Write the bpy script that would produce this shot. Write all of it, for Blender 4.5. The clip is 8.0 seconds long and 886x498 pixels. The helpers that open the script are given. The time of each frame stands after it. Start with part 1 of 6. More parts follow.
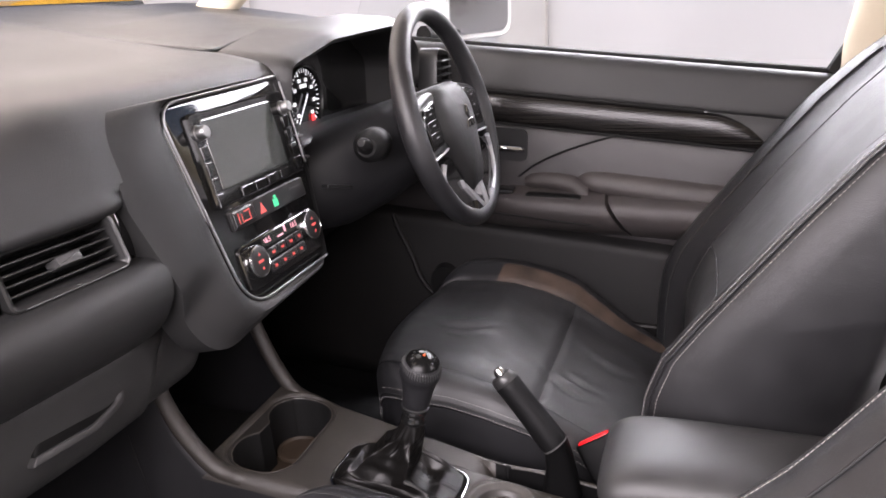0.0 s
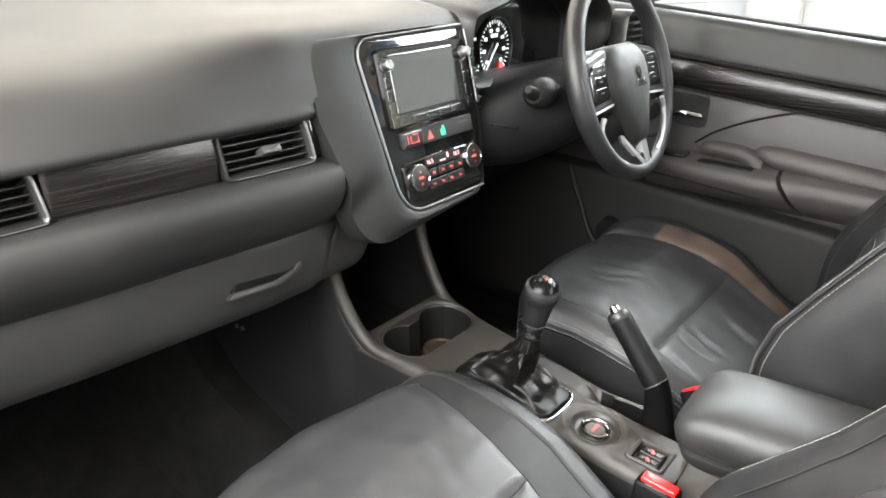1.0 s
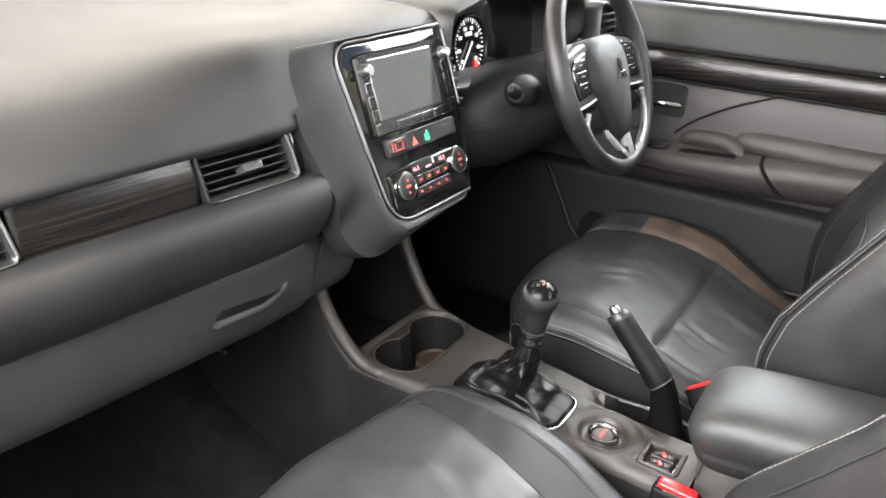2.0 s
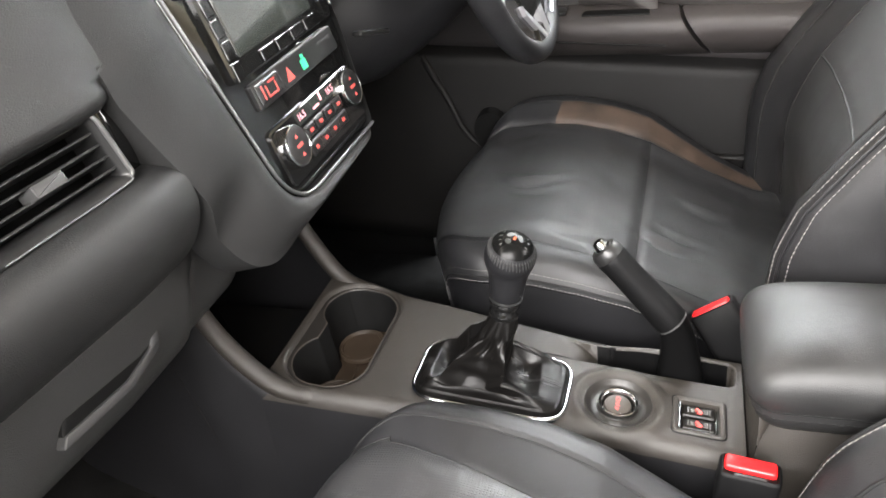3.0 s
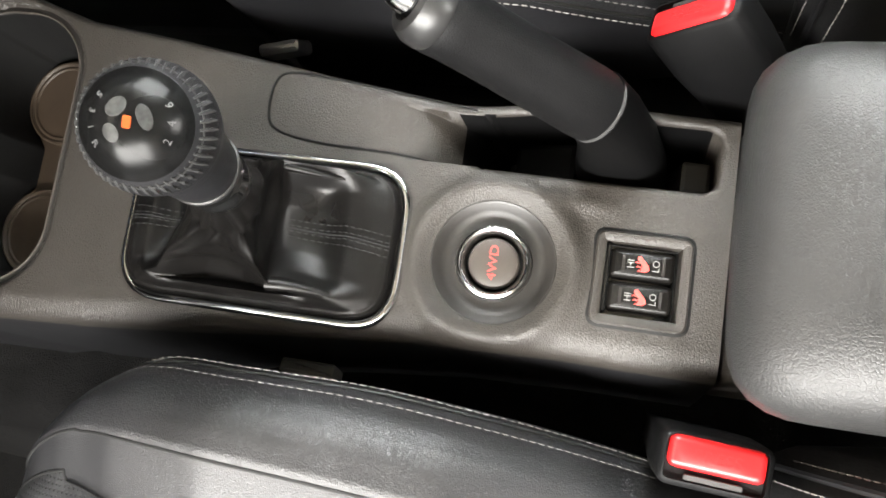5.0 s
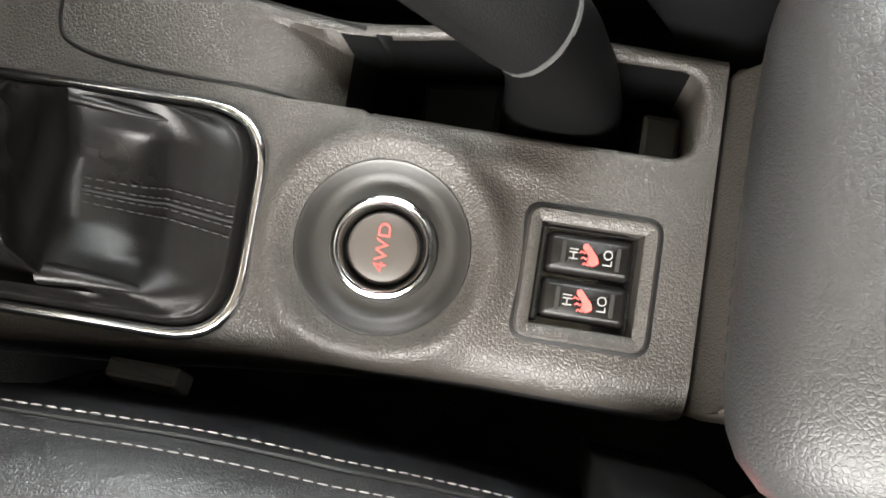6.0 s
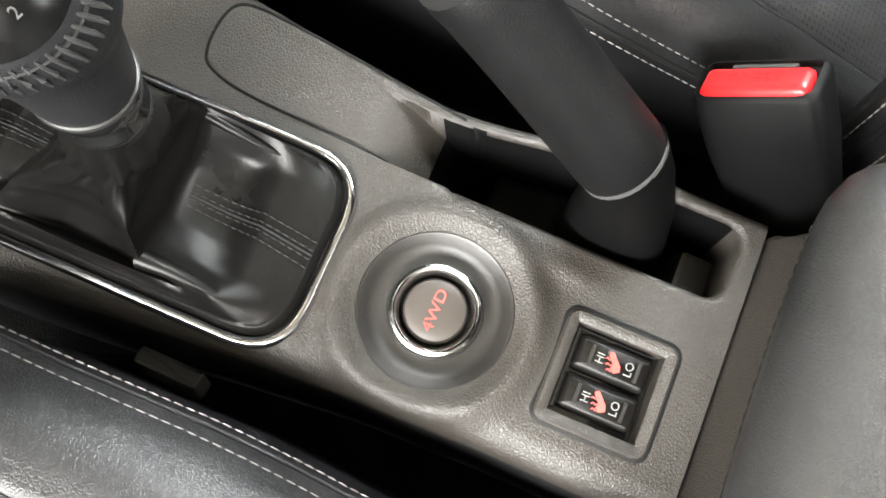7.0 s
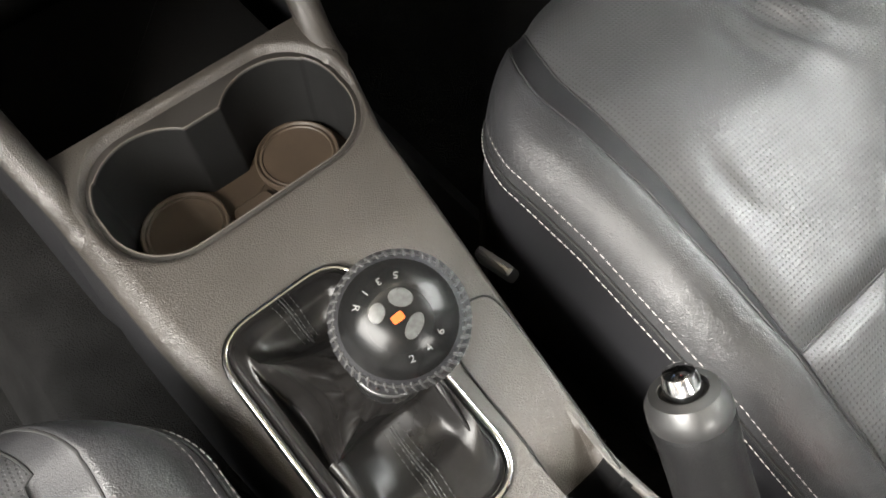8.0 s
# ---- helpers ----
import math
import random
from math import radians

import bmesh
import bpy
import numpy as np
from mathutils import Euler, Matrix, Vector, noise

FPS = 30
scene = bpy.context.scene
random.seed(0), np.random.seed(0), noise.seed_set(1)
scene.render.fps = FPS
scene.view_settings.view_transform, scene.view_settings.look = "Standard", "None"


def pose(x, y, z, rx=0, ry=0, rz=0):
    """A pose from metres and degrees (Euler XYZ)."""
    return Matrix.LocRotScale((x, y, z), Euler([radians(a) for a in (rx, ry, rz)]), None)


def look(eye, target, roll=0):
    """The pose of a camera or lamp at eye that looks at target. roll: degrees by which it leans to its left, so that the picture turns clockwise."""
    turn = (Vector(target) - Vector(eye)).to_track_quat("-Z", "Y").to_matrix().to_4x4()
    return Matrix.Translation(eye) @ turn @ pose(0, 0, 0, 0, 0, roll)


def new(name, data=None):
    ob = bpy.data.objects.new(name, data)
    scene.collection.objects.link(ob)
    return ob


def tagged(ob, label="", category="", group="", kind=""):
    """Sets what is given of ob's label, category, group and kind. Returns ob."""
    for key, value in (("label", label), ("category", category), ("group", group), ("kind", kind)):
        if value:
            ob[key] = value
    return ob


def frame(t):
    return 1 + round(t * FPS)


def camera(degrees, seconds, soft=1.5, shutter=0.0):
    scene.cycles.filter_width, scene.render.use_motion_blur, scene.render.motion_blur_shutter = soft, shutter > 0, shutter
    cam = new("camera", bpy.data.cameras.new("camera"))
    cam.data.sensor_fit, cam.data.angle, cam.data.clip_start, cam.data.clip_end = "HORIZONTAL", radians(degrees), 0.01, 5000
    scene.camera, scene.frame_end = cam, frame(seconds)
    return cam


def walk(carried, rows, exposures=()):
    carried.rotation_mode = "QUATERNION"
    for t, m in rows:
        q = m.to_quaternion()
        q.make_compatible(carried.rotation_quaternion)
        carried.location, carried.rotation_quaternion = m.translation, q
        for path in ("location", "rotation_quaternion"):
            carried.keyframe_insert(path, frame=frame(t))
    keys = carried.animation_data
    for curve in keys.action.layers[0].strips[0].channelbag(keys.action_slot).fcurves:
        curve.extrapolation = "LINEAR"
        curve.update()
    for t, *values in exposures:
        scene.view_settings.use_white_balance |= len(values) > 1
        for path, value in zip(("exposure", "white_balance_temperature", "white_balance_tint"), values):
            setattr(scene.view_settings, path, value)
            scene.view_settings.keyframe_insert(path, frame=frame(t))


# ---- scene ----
import collections
cam = camera(61.6, 8.0, soft=1.7)
PATH = [
    (0, (-0.703, -0.191, 0.942), (1.077, 0.439, 0.284), -3.0),
    (0.5, (-0.78, -0.264, 0.954), (0.825, 0.655, 0.193), -1.3),
    (1, (-0.782, -0.339, 0.951), (0.697, 0.781, 0.203), -0.3),
    (1.2, (-0.779, -0.353, 0.951), (0.671, 0.811, 0.215), -0.4),
    (2.3, (-0.752, -0.239, 0.948), (0.834, 0.682, 0.15), -4.1),
    (2.5, (-0.708, -0.201, 0.935), (0.906, 0.611, 0.077), -5.0),
    (3, (-0.557, -0.062, 0.913), (1.021, 0.564, -0.145), -9.9),
    (3.5, (-0.4, -0.018, 0.828), (0.926, 0.584, -0.544), -18.7),
    (3.7, (-0.303, -0.028, 0.788), (0.812, 0.57, -0.76), -23.7),
    (4, (-0.143, -0.043, 0.745), (0.579, 0.497, -1.04), -32.7),
    (4.5, (-0.068, -0.062, 0.754), (0.286, 0.497, -1.134), -50.9),
    (5, (-0.051, -0.079, 0.75), (0.219, 0.449, -1.16), -55.5),
    (5.2, (-0.045, -0.09, 0.735), (0.208, 0.41, -1.185), -55.2),
    (6.3, (-0.019, -0.059, 0.62), (0.165, 0.204, -1.354), -45.9),
    (6.5, (-0.022, -0.058, 0.626), (0.188, 0.19, -1.348), -39.3),
    (7, (-0.034, -0.045, 0.671), (0.338, 0.281, -1.267), -18.8),
    (7.3, (-0.037, -0.022, 0.722), (0.44, 0.443, -1.164), -10.7),
    (7.5, (-0.04, -0.007, 0.745), (0.495, 0.548, -1.1), -6.1),
    (8, (-0.039, 0.006, 0.76), (0.566, 0.777, -0.984), -2.7),
]
EXPOSURES = [(0.0, 0.05, 6500, 22), (0.5, 0.64, 6450, 12), (1.0, 0.65, 6450, 6), (2.5, 0.71, 6500, 10), (3.5, 0.76, 6600, 9), (4.0, 0.97, 6600, 9), (4.5, 1.10, 6650, 7), (5.2, 1.0, 6650, 7), (6.5, 0.95, 6600, 7), (7.0, 1.16, 6550, 6), (8.0, 1.46, 6750, 7)]
walk(cam, [(t, look(eye, target, roll)) for t, eye, target, roll in PATH], EXPOSURES)

# ---- light: a bright hall, daylight from all sides through the openings of the car ----
world = bpy.data.worlds.new("hall_light")
scene.world = world
world.use_nodes = True
wn = world.node_tree.nodes
wn.clear()
sky = wn.new("ShaderNodeTexSky")
sky.sky_type = "NISHITA"
sky.sun_disc = False
sky.sun_elevation = radians(48)
sky.sun_rotation = radians(215)
sky.air_density, sky.dust_density, sky.ozone_density = 1.0, 5.0, 1.0
bg = wn.new("ShaderNodeBackground")
bg.inputs["Strength"].default_value = 0.15
wout = wn.new("ShaderNodeOutputWorld")
world.node_tree.links.new(sky.outputs[0], bg.inputs["Color"])
world.node_tree.links.new(bg.outputs[0], wout.inputs["Surface"])


def lamp(name, kind, m, energy, color, size=1.0, size_y=1.0):
    d = bpy.data.lights.new(name, kind)
    d.energy, d.color = energy, color
    if kind == "AREA":
        d.shape, d.size, d.size_y = "RECTANGLE", size, size_y
    else:
        d.angle = size
    ob = new(name, d)
    ob.matrix_world = m
    return ob


lamp("sun", "SUN", look((-3.6, 0.4, 5), (0.2, 0.1, 0.4)), 1.5, (1.0, 0.97, 0.93), radians(50))
# daylight in the open passenger doorway, the windscreen and the driver's window
lamp("doorway_daylight", "AREA", look((-1.35, 0.12, 1.45), (0.2, 0.05, 0.65)), 105, (1.0, 0.97, 0.955), 1.7, 0.9)
lamp("windscreen_daylight", "AREA", look((0.0, 0.66, 1.18), (0.0, 0.22, 0.2)), 7.5, (1.0, 0.86, 0.70), 1.2, 0.5)
lamp("side_window_daylight", "AREA", look((1.6, -0.05, 1.62), (0.2, 0.08, 0.45)), 80, (0.97, 0.985, 1.0), 1.9, 0.9)
lamp("tailgate_daylight", "AREA", look((0.0, -1.9, 1.08), (0.0, 0.3, 0.95)), 40, (1.0, 0.97, 0.95), 1.3, 0.6)

# ---- materials ----
def material(name, color, rough=0.5, metal=0.0, bump=(), tint=0.0, tint_scale=8.0, rough_var=0.0, coat=0.0, spec=0.5, emit=None):
    """bump: rows of (kind, scale, strength, distance); tint: how far broad stains shift the colour."""
    m = bpy.data.materials.new(name)
    m.use_nodes = True
    nt = m.node_tree
    b = nt.nodes["Principled BSDF"]
    b.inputs["Base Color"].default_value = (*color, 1)
    b.inputs["Roughness"].default_value = rough
    b.inputs["Metallic"].default_value = metal
    b.inputs["Coat Weight"].default_value = coat
    b.inputs["Coat Roughness"].default_value = 0.08
    b.inputs["Specular IOR Level"].default_value = spec
    co = nt.nodes.new("ShaderNodeTexCoord")
    if tint or rough_var:
        n = nt.nodes.new("ShaderNodeTexNoise")
        n.inputs["Scale"].default_value, n.inputs["Detail"].default_value = tint_scale, 5
        nt.links.new(co.outputs["Object"], n.inputs["Vector"])
        if tint:
            r = nt.nodes.new("ShaderNodeValToRGB")
            r.color_ramp.elements[0].position, r.color_ramp.elements[1].position = 0.3, 0.7
            r.color_ramp.elements[0].color = (*[c * (1 - tint) for c in color], 1)
            r.color_ramp.elements[1].color = (*[min(1, c * (1 + tint)) for c in color], 1)
            nt.links.new(n.outputs[0], r.inputs[0])
            nt.links.new(r.outputs[0], b.inputs["Base Color"])
        if rough_var:
            q = nt.nodes.new("ShaderNodeMapRange")
            q.inputs["From Min"].default_value, q.inputs["From Max"].default_value = 0.3, 0.7
            q.inputs["To Min"].default_value, q.inputs["To Max"].default_value = rough - rough_var, rough + rough_var
            nt.links.new(n.outputs[0], q.inputs[0])
            nt.links.new(q.outputs[0], b.inputs["Roughness"])
    last = None
    for kind, scale, strength, dist in bump:
        if kind == "voronoi":
            t = nt.nodes.new("ShaderNodeTexVoronoi")
            t.feature = "DISTANCE_TO_EDGE"
            w = nt.nodes.new("ShaderNodeTexNoise")
            w.inputs["Scale"].default_value = scale * 0.7
            mx = nt.nodes.new("ShaderNodeMix")
            mx.data_type = "VECTOR"
            mx.inputs["Factor"].default_value = 0.35 / scale
            nt.links.new(co.outputs["Object"], w.inputs["Vector"])
            nt.links.new(co.outputs["Object"], mx.inputs["A"])
            nt.links.new(w.outputs["Color"], mx.inputs["B"])
            nt.links.new(mx.outputs["Result"], t.inputs["Vector"])
            rr = nt.nodes.new("ShaderNodeMapRange")
            rr.inputs["From Max"].default_value = 0.22
            nt.links.new(t.outputs["Distance"], rr.inputs[0])
            out = rr.outputs[0]
        elif kind == "dots":
            t = nt.nodes.new("ShaderNodeTexVoronoi")
            t.inputs["Randomness"].default_value = 0.0
            rr = nt.nodes.new("ShaderNodeMapRange")
            rr.inputs["From Min"].default_value, rr.inputs["From Max"].default_value = 0.2, 0.3
            nt.links.new(co.outputs["Object"], t.inputs["Vector"])
            nt.links.new(t.outputs["Distance"], rr.inputs[0])
            out = rr.outputs[0]
        else:
            t = nt.nodes.new("ShaderNodeTexNoise")
            t.inputs["Detail"].default_value = 4
            nt.links.new(co.outputs["Object"], t.inputs["Vector"])
            out = t.outputs[0]
        t.inputs["Scale"].default_value = scale
        bp = nt.nodes.new("ShaderNodeBump")
        bp.inputs["Strength"].default_value, bp.inputs["Distance"].default_value = strength, dist
        nt.links.new(out, bp.inputs["Height"])
        if last:
            nt.links.new(last.outputs[0], bp.inputs["Normal"])
        last = bp
    if last:
        nt.links.new(last.outputs[0], b.inputs["Normal"])
    if emit:
        b.inputs["Emission Color"].default_value = (*emit[0], 1)
        b.inputs["Emission Strength"].default_value = emit[1]
    return m


LEATHER = material("black_leather", (0.015, 0.015, 0.016), 0.375, bump=(("voronoi", 720, 0.26, 0.0005), ("noise", 480, 0.22, 0.0006), ("noise", 60, 0.16, 0.002), ("noise", 14, 0.25, 0.004)), tint=0.25, tint_scale=14, rough_var=0.06)
LEATHER_FINE = material("smooth_black_leather", (0.013, 0.013, 0.014), 0.38, bump=(("voronoi", 800, 0.2, 0.0004),), tint=0.2, tint_scale=20, rough_var=0.05)
BOOT = material("glossy_black_leatherette", (0.0045, 0.0042, 0.004), 0.32, bump=(("voronoi", 900, 0.12, 0.0003), ("noise", 130, 0.12, 0.0010), ("noise", 30, 0.12, 0.003)), rough_var=0.06, tint_scale=30, spec=0.21)
PLASTIC = material("grained_black_plastic", (0.026, 0.0228, 0.0195), 0.42, bump=(("voronoi", 620, 0.36, 0.0005), ("noise", 600, 0.12, 0.0005)), tint=0.18, tint_scale=10, rough_var=0.05, spec=0.5)
DASH = material("soft_black_dash", (0.016, 0.016, 0.016), 0.45, bump=(("voronoi", 620, 0.25, 0.0005),), tint=0.15, tint_scale=7, rough_var=0.05, spec=0.42)
SMOOTH = material("satin_black_plastic", (0.012, 0.012, 0.012), 0.36, tint=0.2, tint_scale=25, rough_var=0.05)
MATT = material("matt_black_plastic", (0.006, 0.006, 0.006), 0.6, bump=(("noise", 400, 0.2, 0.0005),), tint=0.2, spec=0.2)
GLOSS = material("gloss_black_plastic", (0.006, 0.006, 0.006), 0.06, coat=0.6, rough_var=0.02, tint_scale=40)
CHROME = material("chrome", (0.54, 0.54, 0.54), 0.15, 1.0, rough_var=0.04, tint_scale=60)
SATIN = material("satin_silver", (0.26, 0.26, 0.26), 0.42, 1.0, rough_var=0.05, tint_scale=60)
SILVER = material("silver_paint", (0.42, 0.42, 0.43), 0.32, 0.55, rough_var=0.05, tint_scale=60)
RED = material("red_plastic", (0.62, 0.012, 0.014), 0.3, tint=0.08, tint_scale=40)
REDMARK = material("red_marking", (0.55, 0.07, 0.06), 0.5, emit=((1.0, 0.1, 0.07), 0.12))
WHITE = material("white_marking", (0.20, 0.20, 0.19), 0.5)
LIDLEATHER = material("soft_black_lid_leather", (0.018, 0.018, 0.018), 0.43, bump=(("voronoi", 720, 0.20, 0.0005), ("noise", 520, 0.26, 0.0006), ("noise", 18, 0.2, 0.003)), tint=0.2, tint_scale=14, rough_var=0.05, spec=0.42)
ORANGE = material("orange_marking", (0.27, 0.040, 0.003), 0.5, spec=0.3)
KNOBTOP = material("polished_black_cap", (0.004, 0.004, 0.004), 0.22, rough_var=0.05, tint_scale=60, spec=0.14)
DOORPANEL = material("black_door_panel", (0.026, 0.0235, 0.024), 0.35, bump=(("voronoi", 640, 0.3, 0.0005),), tint=0.2, tint_scale=6, rough_var=0.06)
DOORTRIM = material("brown_black_door_trim", (0.040, 0.035, 0.034), 0.38, bump=(("voronoi", 640, 0.35, 0.0006),), tint=0.2, tint_scale=6, rough_var=0.06)
GREEN = material("green_marking", (0.02, 0.5, 0.2), 0.5, emit=((0.05, 0.8, 0.3), 0.35))
THREAD = material("grey_thread", (0.30, 0.285, 0.27), 0.7)
DARKTHREAD = material("black_thread", (0.011, 0.011, 0.011), 0.6, spec=0.3)
KNOBTHREAD = material("waxed_black_thread", (0.030, 0.030, 0.030), 0.36)
CARPET = material("charcoal_carpet", (0.0075, 0.0075, 0.0075), 0.95, bump=(("noise", 700, 0.9, 0.002), ("noise", 60, 0.3, 0.004)), tint=0.35, tint_scale=30, spec=0.1)
BEIGE = material("beige_headlining", (0.55, 0.49, 0.38), 0.9, bump=(("noise", 500, 0.3, 0.0006),), tint=0.06, spec=0.2)
BROWN = material("brown_coaster_rubber", (0.030, 0.021, 0.014), 0.55, spec=0.3, bump=(("noise", 200, 0.2, 0.0005),), tint=0.2, tint_scale=40)
CONCRETE = material("pale_concrete", (0.50, 0.50, 0.49), 0.6, bump=(("noise", 40, 0.2, 0.002),), tint=0.12, tint_scale=2)
WALLWHITE = material("white_painted_wall", (0.56, 0.57, 0.58), 0.7, bump=(("noise", 30, 0.1, 0.002),), tint=0.08, tint_scale=0.9)
YELLOW = material("yellow_painted_steel", (0.72, 0.40, 0.03), 0.45, tint=0.1)
SCREEN = material("dark_display_glass", (0.030, 0.034, 0.031), 0.05, rough_var=0.02, tint_scale=20, coat=1.0, spec=1.0)
BROWN_LEATHER = material("brown_tinted_leather", (0.050, 0.034, 0.025), 0.42, bump=(("voronoi", 780, 0.25, 0.0005), ("noise", 18, 0.3, 0.004)), tint=0.55, tint_scale=22, rough_var=0.06)
LOWER = material("dark_lower_plastic", (0.008, 0.0076, 0.0075), 0.5, bump=(("voronoi", 500, 0.4, 0.0006),), tint=0.2, tint_scale=8, rough_var=0.05, spec=0.28)
SURROUND = material("soft_black_surround", (0.016, 0.016, 0.016), 0.5, bump=(("voronoi", 620, 0.25, 0.0005),), tint=0.15, tint_scale=7, rough_var=0.05, spec=0.3)
GLOVEM = material("black_glovebox_plastic", (0.033, 0.033, 0.033), 0.42, bump=(("voronoi", 640, 0.3, 0.0005),), tint=0.2, tint_scale=9, rough_var=0.06)
# black plastic coloured extra dark, for the shade in footwell, bay and recesses
DEEP_SHADE = material("shade_black_plastic", (0.005, 0.005, 0.005), 0.65, bump=(("noise", 300, 0.2, 0.0005),), tint=0.3, spec=0.15)
DISH = material("smooth_dark_plastic", (0.016, 0.0145, 0.013), 0.42, tint=0.15, tint_scale=30, rough_var=0.05)
SKIRT = material("dull_black_leatherette", (0.008, 0.008, 0.009), 0.5, bump=(("voronoi", 780, 0.2, 0.0004),), tint=0.2, tint_scale=14, spec=0.3)
DIGIT = material("dull_silver_figure", (0.06, 0.06, 0.06), 0.6)
# pale grey for the reflections painted on the knob cap
CAP_GLINT = material("pale_grey_cap_glint", (0.022, 0.023, 0.0225), 0.36, tint=0.6, tint_scale=500)
BUTTON = material("warm_grey_button", (0.045, 0.038, 0.032), 0.5, bump=(("noise", 900, 0.1, 0.0002),), tint=0.1, tint_scale=60)
GRIP = material("black_grip_leather", (0.0034, 0.0034, 0.0036), 0.52, bump=(("voronoi", 800, 0.2, 0.0004), ("noise", 30, 0.2, 0.002)), tint=0.25, tint_scale=30, spec=0.14)
ROCKER = material("black_switch_plastic", (0.005, 0.0045, 0.004), 0.34, tint=0.2, tint_scale=80, spec=0.22)
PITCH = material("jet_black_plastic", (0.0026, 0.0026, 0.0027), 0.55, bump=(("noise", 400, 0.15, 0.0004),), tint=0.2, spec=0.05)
GREYKNOB = material("grey_plastic", (0.045, 0.045, 0.045), 0.45, tint=0.1, tint_scale=30)


def perforated(name, tilt):
    """Leather with a grid of small holes, 6 mm apart; tilt: how far the grid leans from level, in degrees."""
    m = material(name, (0.034, 0.034, 0.035), 0.42, spec=0.5, bump=(("noise", 16, 0.25, 0.004),), rough_var=0.06, tint_scale=14)
    nt = m.node_tree
    b = nt.nodes["Principled BSDF"]
    co = next(n for n in nt.nodes if n.bl_idname == "ShaderNodeTexCoord")
    t = nt.nodes.new("ShaderNodeTexVoronoi")
    t.voronoi_dimensions = "2D"
    t.inputs["Randomness"].default_value, t.inputs["Scale"].default_value = 0.0, 370
    r = nt.nodes.new("ShaderNodeMapRange")
    r.inputs["From Min"].default_value, r.inputs["From Max"].default_value = 0.16, 0.27
    mp = nt.nodes.new("ShaderNodeMapping")
    mp.inputs["Rotation"].default_value = (radians(tilt), 0, 0)
    nt.links.new(co.outputs["Object"], mp.inputs[0])
    nt.links.new(mp.outputs[0], t.inputs["Vector"])
    nt.links.new(t.outputs["Distance"], r.inputs[0])
    c = nt.nodes.new("ShaderNodeMix")
    c.data_type = "RGBA"
    c.inputs["A"].default_value, c.inputs["B"].default_value = (0.008, 0.008, 0.008, 1), (0.028, 0.028, 0.029, 1)
    nt.links.new(r.outputs[0], c.inputs["Factor"])
    nt.links.new(c.outputs["Result"], b.inputs["Base Color"])
    old = b.inputs["Normal"].links[0].from_node
    bp = nt.nodes.new("ShaderNodeBump")
    bp.inputs["Strength"].default_value, bp.inputs["Distance"].default_value = 0.5, 0.0006
    nt.links.new(r.outputs[0], bp.inputs["Height"])
    nt.links.new(old.outputs[0], bp.inputs["Normal"])
    nt.links.new(bp.outputs[0], b.inputs["Normal"])
    return m


PERF = perforated("perforated_black_leather", 0)
PERF_BACK = perforated("perforated_black_leather_upright", 55)


def wood():
    m = bpy.data.materials.new("dark_striped_wood_trim")
    m.use_nodes = True
    nt = m.node_tree
    b = nt.nodes["Principled BSDF"]
    co = nt.nodes.new("ShaderNodeTexCoord")
    mp = nt.nodes.new("ShaderNodeMapping")
    mp.inputs["Scale"].default_value = (5, 5, 800)
    n = nt.nodes.new("ShaderNodeTexNoise")
    n.inputs["Scale"].default_value, n.inputs["Detail"].default_value = 1.2, 6
    r = nt.nodes.new("ShaderNodeValToRGB")
    r.color_ramp.elements[0].position, r.color_ramp.elements[1].position = 0.42, 0.68
    r.color_ramp.elements[0].color, r.color_ramp.elements[1].color = (0.004, 0.004, 0.004, 1), (0.022, 0.019, 0.017, 1)
    nt.links.new(co.outputs["Object"], mp.inputs[0])
    nt.links.new(mp.outputs[0], n.inputs["Vector"])
    nt.links.new(n.outputs[0], r.inputs[0])
    nt.links.new(r.outputs[0], b.inputs["Base Color"])
    b.inputs["Roughness"].default_value = 0.27
    b.inputs["Coat Weight"].default_value, b.inputs["Coat Roughness"].default_value = 0.12, 0.1
    b.inputs["Specular IOR Level"].default_value = 0.35
    bp = nt.nodes.new("ShaderNodeBump")
    bp.inputs["Strength"].default_value, bp.inputs["Distance"].default_value = 0.35, 0.0006
    nt.links.new(n.outputs[0], bp.inputs["Height"])
    nt.links.new(bp.outputs[0], b.inputs["Normal"])
    return m


WOOD = wood()


def glass():
    m = bpy.data.materials.new("clear_window_glass")
    m.use_nodes = True
    b = m.node_tree.nodes["Principled BSDF"]
    b.inputs["Transmission Weight"].default_value, b.inputs["Roughness"].default_value, b.inputs["IOR"].default_value = 1.0, 0.0, 1.02
    b.inputs["Base Color"].default_value = (0.95, 0.97, 0.96, 1)
    return m


GLASS = glass()

# ---- tools for meshes ----
def thing(name, place, label, category, group="", kind=""):
    ob = new(name)
    ob.location = place
    ob.empty_display_size = 0.02
    return tagged(ob, label, category, group, kind)


def finish(name, me, mat, parent=None, label="", smooth=True, angle=38):
    if mat:
        me.materials.append(mat)
    if smooth:
        me.shade_smooth()
        me.set_sharp_from_angle(angle=radians(angle))
    ob = new(name, me)
    if parent:
        ob.parent = parent
        base, p = Vector((0, 0, 0)), parent
        while p:
            base += p.location
            p = p.parent
        ob.location = -base
    return tagged(ob, label)


def part(name, bm, mat, parent=None, label="", smooth=True, angle=38):
    """Links a bmesh, in world places, as one mesh under a thing or a part."""
    bmesh.ops.recalc_face_normals(bm, faces=bm.faces)
    me = bpy.data.meshes.new(name)
    bm.to_mesh(me)
    bm.free()
    return finish(name, me, mat, parent, label, smooth, angle)


def raw(name, verts, faces, mat, parent=None, label="", smooth=True, angle=38):
    me = bpy.data.meshes.new(name)
    me.from_pydata(verts, [], faces)
    me.update()
    return finish(name, me, mat, parent, label, smooth, angle)


